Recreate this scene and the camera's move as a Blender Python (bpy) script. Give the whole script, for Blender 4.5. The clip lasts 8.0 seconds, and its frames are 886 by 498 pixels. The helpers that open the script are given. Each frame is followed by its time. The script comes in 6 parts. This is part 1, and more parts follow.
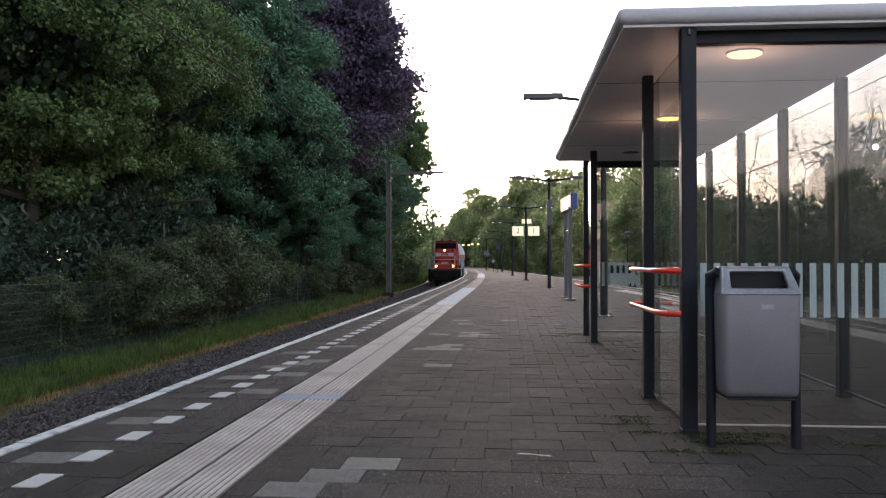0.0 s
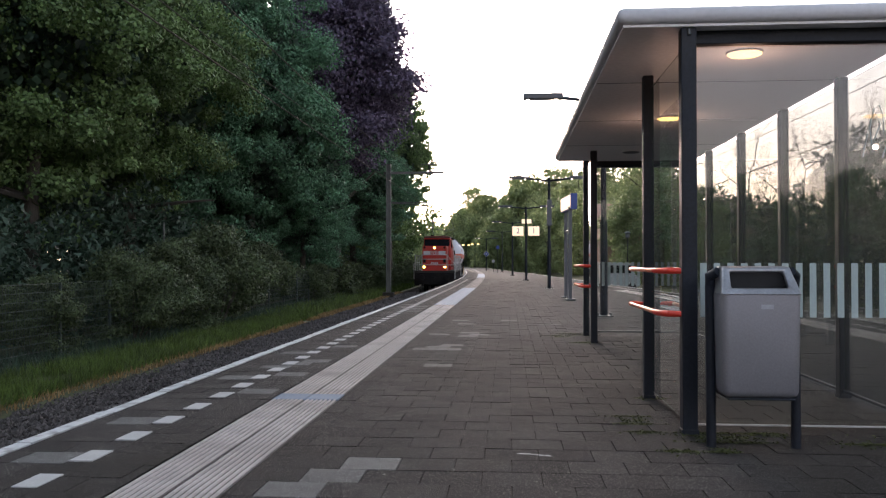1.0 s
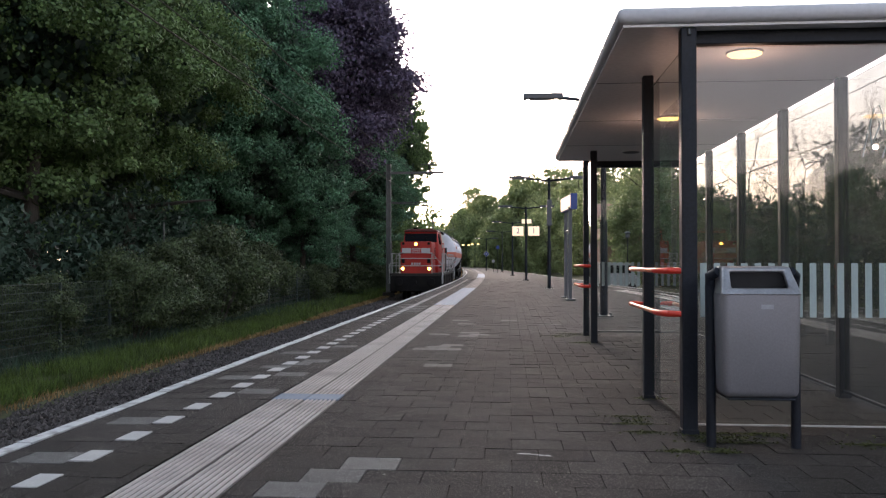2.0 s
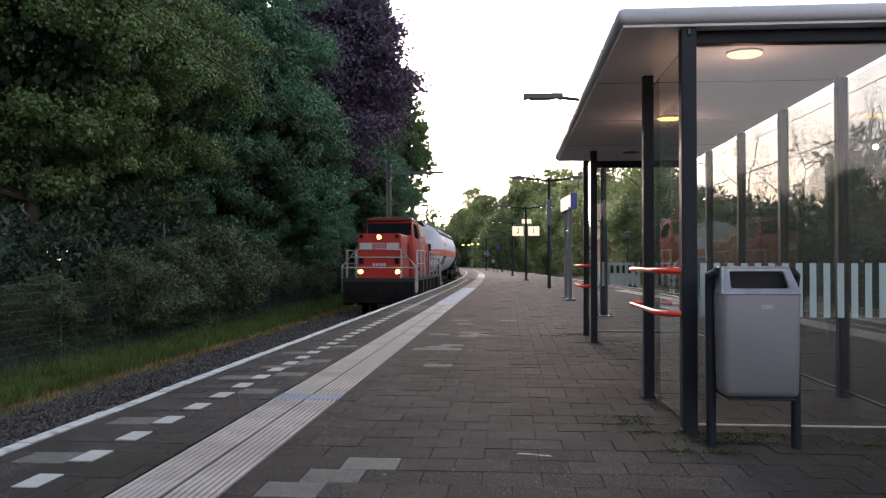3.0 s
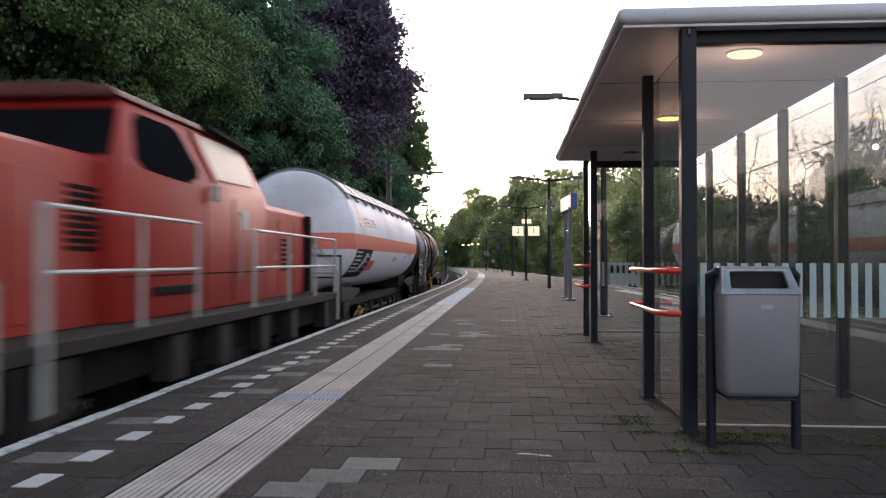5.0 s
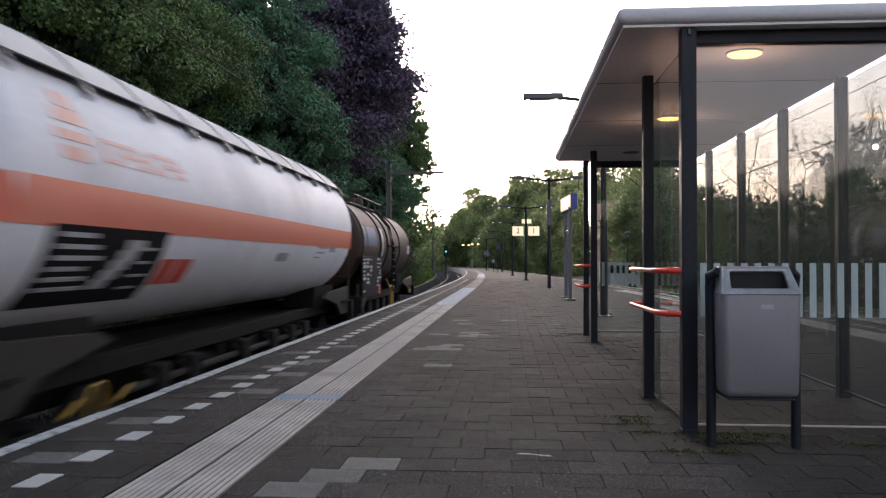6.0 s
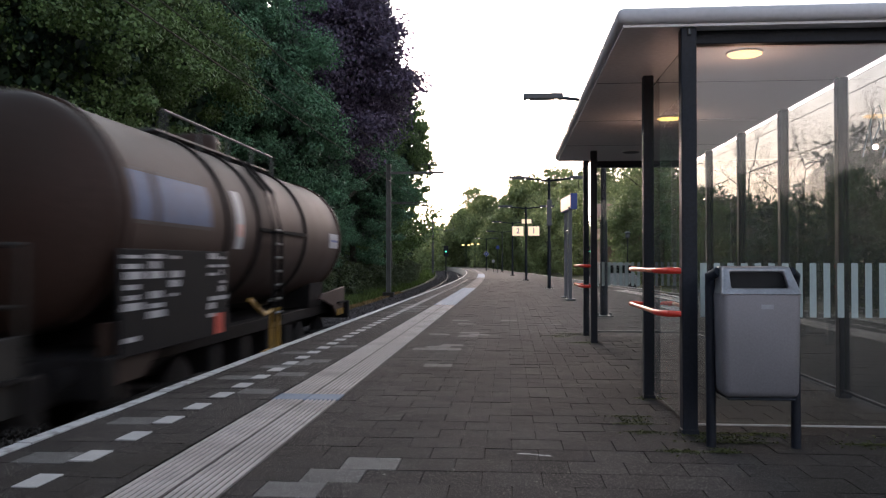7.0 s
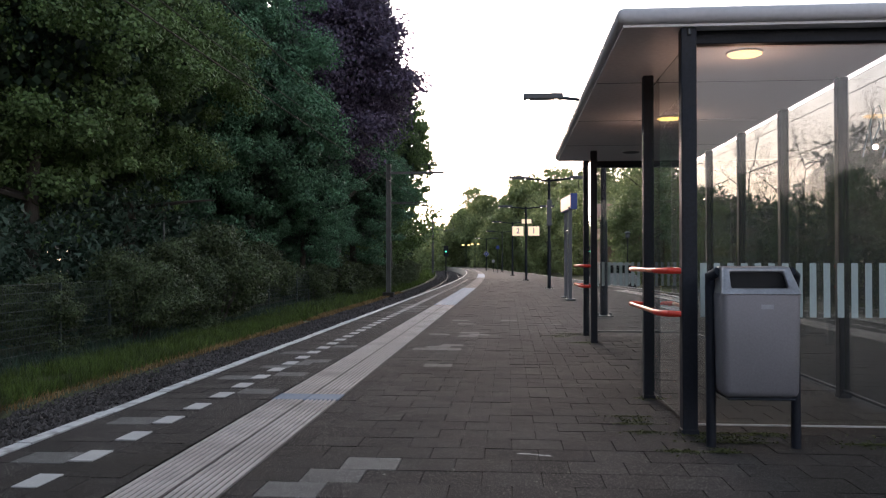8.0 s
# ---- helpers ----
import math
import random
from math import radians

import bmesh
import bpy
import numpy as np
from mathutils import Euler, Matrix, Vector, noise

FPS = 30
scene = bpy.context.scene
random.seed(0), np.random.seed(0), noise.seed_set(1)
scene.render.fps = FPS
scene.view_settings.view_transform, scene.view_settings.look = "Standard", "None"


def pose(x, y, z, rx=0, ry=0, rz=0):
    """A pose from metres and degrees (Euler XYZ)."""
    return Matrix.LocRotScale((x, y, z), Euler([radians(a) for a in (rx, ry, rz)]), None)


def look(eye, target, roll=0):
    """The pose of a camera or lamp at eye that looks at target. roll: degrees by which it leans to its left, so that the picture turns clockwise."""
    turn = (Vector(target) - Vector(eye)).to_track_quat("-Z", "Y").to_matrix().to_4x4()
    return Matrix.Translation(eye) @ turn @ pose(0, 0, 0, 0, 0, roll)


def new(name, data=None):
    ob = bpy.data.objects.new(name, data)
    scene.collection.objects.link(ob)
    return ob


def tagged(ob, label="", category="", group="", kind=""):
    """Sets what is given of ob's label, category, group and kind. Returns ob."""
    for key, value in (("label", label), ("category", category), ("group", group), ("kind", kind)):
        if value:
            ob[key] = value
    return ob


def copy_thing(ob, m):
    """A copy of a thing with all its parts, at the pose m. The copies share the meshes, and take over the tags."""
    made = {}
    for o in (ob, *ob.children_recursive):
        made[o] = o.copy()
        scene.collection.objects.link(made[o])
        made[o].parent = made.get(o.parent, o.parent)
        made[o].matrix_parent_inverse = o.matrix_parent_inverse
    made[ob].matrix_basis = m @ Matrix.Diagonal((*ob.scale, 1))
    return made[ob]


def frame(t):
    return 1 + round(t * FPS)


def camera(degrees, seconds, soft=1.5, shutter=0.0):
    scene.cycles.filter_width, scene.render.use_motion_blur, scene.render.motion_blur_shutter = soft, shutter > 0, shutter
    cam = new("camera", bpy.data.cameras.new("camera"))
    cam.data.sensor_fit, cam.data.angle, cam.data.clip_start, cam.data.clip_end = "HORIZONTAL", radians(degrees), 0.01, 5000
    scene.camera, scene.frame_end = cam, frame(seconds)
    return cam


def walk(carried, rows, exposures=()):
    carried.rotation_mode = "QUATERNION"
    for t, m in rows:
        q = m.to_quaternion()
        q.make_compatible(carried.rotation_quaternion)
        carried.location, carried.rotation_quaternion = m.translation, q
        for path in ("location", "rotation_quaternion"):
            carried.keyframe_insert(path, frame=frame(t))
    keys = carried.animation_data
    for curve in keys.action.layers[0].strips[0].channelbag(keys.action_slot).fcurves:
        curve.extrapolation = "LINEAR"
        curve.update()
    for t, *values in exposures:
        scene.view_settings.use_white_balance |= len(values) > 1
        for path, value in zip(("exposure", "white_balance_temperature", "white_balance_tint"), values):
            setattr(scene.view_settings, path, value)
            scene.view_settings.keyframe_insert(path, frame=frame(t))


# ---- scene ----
cam = camera(55.82, 8.0, soft=1.25, shutter=0.7)
EYE = pose(0, 0, 1.27, 90.85, 0, 4.48)
walk(cam, [(0.0, EYE), (8.0, EYE)], exposures=[(0.0, 1.88, 6450, 17), (4.5, 1.88, 6450, 17), (6.0, 1.66, 6400, 17), (8.0, 1.6, 6400, 17)])

# ---------------------------------------------------------------- light
world = bpy.data.worlds.new("dusk_sky")
scene.world = world
world.use_nodes = True
wn, wl = world.node_tree.nodes, world.node_tree.links
sky = wn.new("ShaderNodeTexSky")
sky.sky_type = "NISHITA"
sky.sun_disc = False
sky.sun_elevation = radians(13)
sky.sun_rotation = radians(-12)
sky.air_density, sky.dust_density, sky.ozone_density = 1.0, 2.5, 1.0
pale = wn.new("ShaderNodeHueSaturation")
pale.inputs["Saturation"].default_value = 0.4
wl.new(sky.outputs[0], pale.inputs["Color"])
# dusk: peach towards the horizon, cooler overhead
way = wn.new("ShaderNodeTexCoord")
axes = wn.new("ShaderNodeSeparateXYZ")
dusk = wn.new("ShaderNodeValToRGB")
for place_at, tone in ((0.0, (1.0, 0.78, 0.66, 1)), (0.12, (1.0, 0.85, 0.79, 1)), (0.3, (0.95, 0.90, 0.93, 1)), (0.6, (0.84, 0.96, 1.0, 1))):
    stop = dusk.color_ramp.elements[0] if place_at == 0.0 else dusk.color_ramp.elements.new(place_at)
    stop.position, stop.color = place_at, tone
dusk.color_ramp.elements[-1].color = (0.80, 0.95, 1.0, 1)
toned = wn.new("ShaderNodeMix")
toned.data_type, toned.blend_type = "RGBA", "MULTIPLY"
toned.inputs["Factor"].default_value = 1.0
wl.new(way.outputs["Generated"], axes.inputs[0])
wl.new(axes.outputs["Z"], dusk.inputs["Fac"])
wl.new(pale.outputs[0], toned.inputs["A"])
wl.new(dusk.outputs[0], toned.inputs["B"])
wl.new(toned.outputs["Result"], wn["Background"].inputs["Color"])
wn["Background"].inputs["Strength"].default_value = 0.15
sun = new("sun", bpy.data.lights.new("sun", "SUN"))
sun.data.energy, sun.data.angle, sun.data.color = 0.5, radians(20), (1.0, 0.86, 0.7)
sun.matrix_world = look((-12, 60, 14), (0, 0, 0))


# ---------------------------------------------------------------- materials
def rgb(c):
    return (c, c, c, 1) if not isinstance(c, tuple) else (*c, 1)


def material(name, color, rough=0.6, metal=0.0, scale=6.0, vary=0.25, bump=0.0, grain=60.0, dirt=None, dirt_amount=0.35,
             per_object=0.0, per_island=0.0, spec=0.5, glow=0.0, stretch=(1, 1, 1),
             placed=False, dirt_scale=None, speck=0.0):
    """A surface with patches at two scales, optional dirt of its own colour, fine relief and piece-to-piece change."""
    m = bpy.data.materials.new(name)
    m.use_nodes = True
    n, l = m.node_tree.nodes, m.node_tree.links
    b = n["Principled BSDF"]
    b.inputs["Roughness"].default_value, b.inputs["Metallic"].default_value = rough, metal
    b.inputs["Specular IOR Level"].default_value = spec
    at = n.new("ShaderNodeTexCoord")
    mp = n.new("ShaderNodeMapping")
    mp.inputs["Scale"].default_value = stretch
    spot = n.new("ShaderNodeNewGeometry").outputs["Position"] if placed else at.outputs["Object"]
    l.new(spot, mp.inputs["Vector"])

    def noisy(s, detail=4.0):
        t = n.new("ShaderNodeTexNoise")
        t.inputs["Scale"].default_value, t.inputs["Detail"].default_value = s, detail
        l.new(mp.outputs[0], t.inputs["Vector"])
        return t.outputs["Fac"]

    def math_node(op, a, c):
        t = n.new("ShaderNodeMath")
        t.operation = op
        for k, v in ((0, a), (1, c)):
            if isinstance(v, (int, float)):
                t.inputs[k].default_value = v
            else:
                l.new(v, t.inputs[k])
        return t.outputs[0]

    big, fine = noisy(scale), noisy(grain, 2.0)
    def spread(f):
        t = n.new("ShaderNodeMapRange")
        t.inputs["From Min"].default_value, t.inputs["From Max"].default_value = 0.3, 0.7
        l.new(f, t.inputs["Value"])
        return t.outputs[0]
    val = math_node("ADD", math_node("MULTIPLY", spread(big), 0.75), math_node("MULTIPLY", spread(fine), 0.95))
    val = math_node("ADD", math_node("MULTIPLY", math_node("SUBTRACT", val, 0.85), 1.5 * vary), 1.0)
    if per_object:
        info = n.new("ShaderNodeObjectInfo")
        val = math_node("MULTIPLY", val, math_node("ADD", math_node("MULTIPLY", info.outputs["Random"], 2 * per_object), 1 - per_object))
    if per_island:
        geo = n.new("ShaderNodeNewGeometry")
        val = math_node("MULTIPLY", val, math_node("ADD", math_node("MULTIPLY", geo.outputs["Random Per Island"], 2 * per_island), 1 - per_island))
    mul = n.new("ShaderNodeVectorMath")
    mul.operation = "SCALE"
    mul.inputs[0].default_value = rgb(color)[:3]
    l.new(val, mul.inputs["Scale"])
    out = mul.outputs[0]
    if speck:
        dots = n.new("ShaderNodeMapRange")
        dots.inputs["From Min"].default_value, dots.inputs["From Max"].default_value = 0.60, 0.66
        dots.inputs["To Max"].default_value = speck
        l.new(noisy(140.0, 2.0), dots.inputs["Value"])
        grit = n.new("ShaderNodeMix")
        grit.data_type = "RGBA"
        l.new(dots.outputs[0], grit.inputs["Factor"])
        l.new(out, grit.inputs["A"])
        grit.inputs["B"].default_value = rgb(tuple(min(0.8, 15.0 * q) for q in color))
        out = grit.outputs["Result"]
    if dirt is not None:
        ramp = n.new("ShaderNodeMapRange")
        ramp.inputs["From Min"].default_value, ramp.inputs["From Max"].default_value = 0.5, 0.68
        ramp.inputs["To Max"].default_value = dirt_amount
        l.new(noisy(dirt_scale or scale * 0.45 + 0.15, 6.0), ramp.inputs["Value"])
        mix = n.new("ShaderNodeMix")
        mix.data_type = "RGBA"
        l.new(ramp.outputs[0], mix.inputs["Factor"])
        l.new(out, mix.inputs["A"])
        mix.inputs["B"].default_value = rgb(dirt)
        out = mix.outputs["Result"]
    l.new(out, b.inputs["Base Color"])
    r = math_node("ADD", math_node("MULTIPLY", math_node("SUBTRACT", big, 0.5), 0.3), rough)
    l.new(r, b.inputs["Roughness"])
    if bump:
        bp = n.new("ShaderNodeBump")
        bp.inputs["Strength"].default_value, bp.inputs["Distance"].default_value = bump, 0.01
        l.new(fine, bp.inputs["Height"])
        l.new(bp.outputs[0], b.inputs["Normal"])
    if glow:
        b.inputs["Emission Color"].default_value = rgb(color)
        b.inputs["Emission Strength"].default_value = glow
    return m


def leaf_material(name, color, trans=0.2, vary=0.42):
    m = material(name, color, rough=0.55, scale=0.5, vary=0.4, grain=2.0, per_island=vary, spec=0.3)
    n, l = m.node_tree.nodes, m.node_tree.links
    b = n["Principled BSDF"]
    t = n.new("ShaderNodeBsdfTranslucent")
    l.new(b.inputs["Base Color"].links[0].from_socket, t.inputs["Color"])
    mx = n.new("ShaderNodeMixShader")
    mx.inputs[0].default_value = trans
    l.new(b.outputs[0], mx.inputs[1])
    l.new(t.outputs[0], mx.inputs[2])
    l.new(mx.outputs[0], n["Material Output"].inputs["Surface"])
    return m


def glass_material(name, tint=(0.86, 0.9, 0.88), extra=0.0, dusty=0.045):
    m = bpy.data.materials.new(name)
    m.use_nodes = True
    n, l = m.node_tree.nodes, m.node_tree.links
    n.remove(n["Principled BSDF"])
    clear, gloss, mx, fr = (n.new("ShaderNodeBsdfTransparent"), n.new("ShaderNodeBsdfGlossy"), n.new("ShaderNodeMixShader"), n.new("ShaderNodeFresnel"))
    clear.inputs[0].default_value = rgb(tint)
    gloss.inputs["Roughness"].default_value = 0.0
    gloss.inputs["Color"].default_value = rgb(0.97)
    fr.inputs["IOR"].default_value = 1.5 + extra
    l.new(fr.outputs[0], mx.inputs[0])
    l.new(clear.outputs[0], mx.inputs[1])
    l.new(gloss.outputs[0], mx.inputs[2])
    # a thin film of dust, streaked downwards
    dust, film, spots, reach, at = (n.new("ShaderNodeBsdfDiffuse"), n.new("ShaderNodeMixShader"), n.new("ShaderNodeTexNoise"), n.new("ShaderNodeMapRange"), n.new("ShaderNodeMapping"))
    dust.inputs["Color"].default_value = rgb((0.5, 0.5, 0.47))
    at.inputs["Scale"].default_value = (3.0, 3.0, 0.7)
    l.new(n.new("ShaderNodeNewGeometry").outputs["Position"], at.inputs["Vector"])
    l.new(at.outputs[0], spots.inputs["Vector"])
    spots.inputs["Scale"].default_value, spots.inputs["Detail"].default_value = 1.6, 6.0
    reach.inputs["From Min"].default_value, reach.inputs["From Max"].default_value = 0.3, 0.75
    reach.inputs["To Min"].default_value, reach.inputs["To Max"].default_value = 0.5 * dusty, 1.6 * dusty
    l.new(spots.outputs["Fac"], reach.inputs["Value"])
    l.new(reach.outputs[0], film.inputs[0])
    l.new(mx.outputs[0], film.inputs[1])
    l.new(dust.outputs[0], film.inputs[2])
    l.new(film.outputs[0], n["Material Output"].inputs["Surface"])
    return m


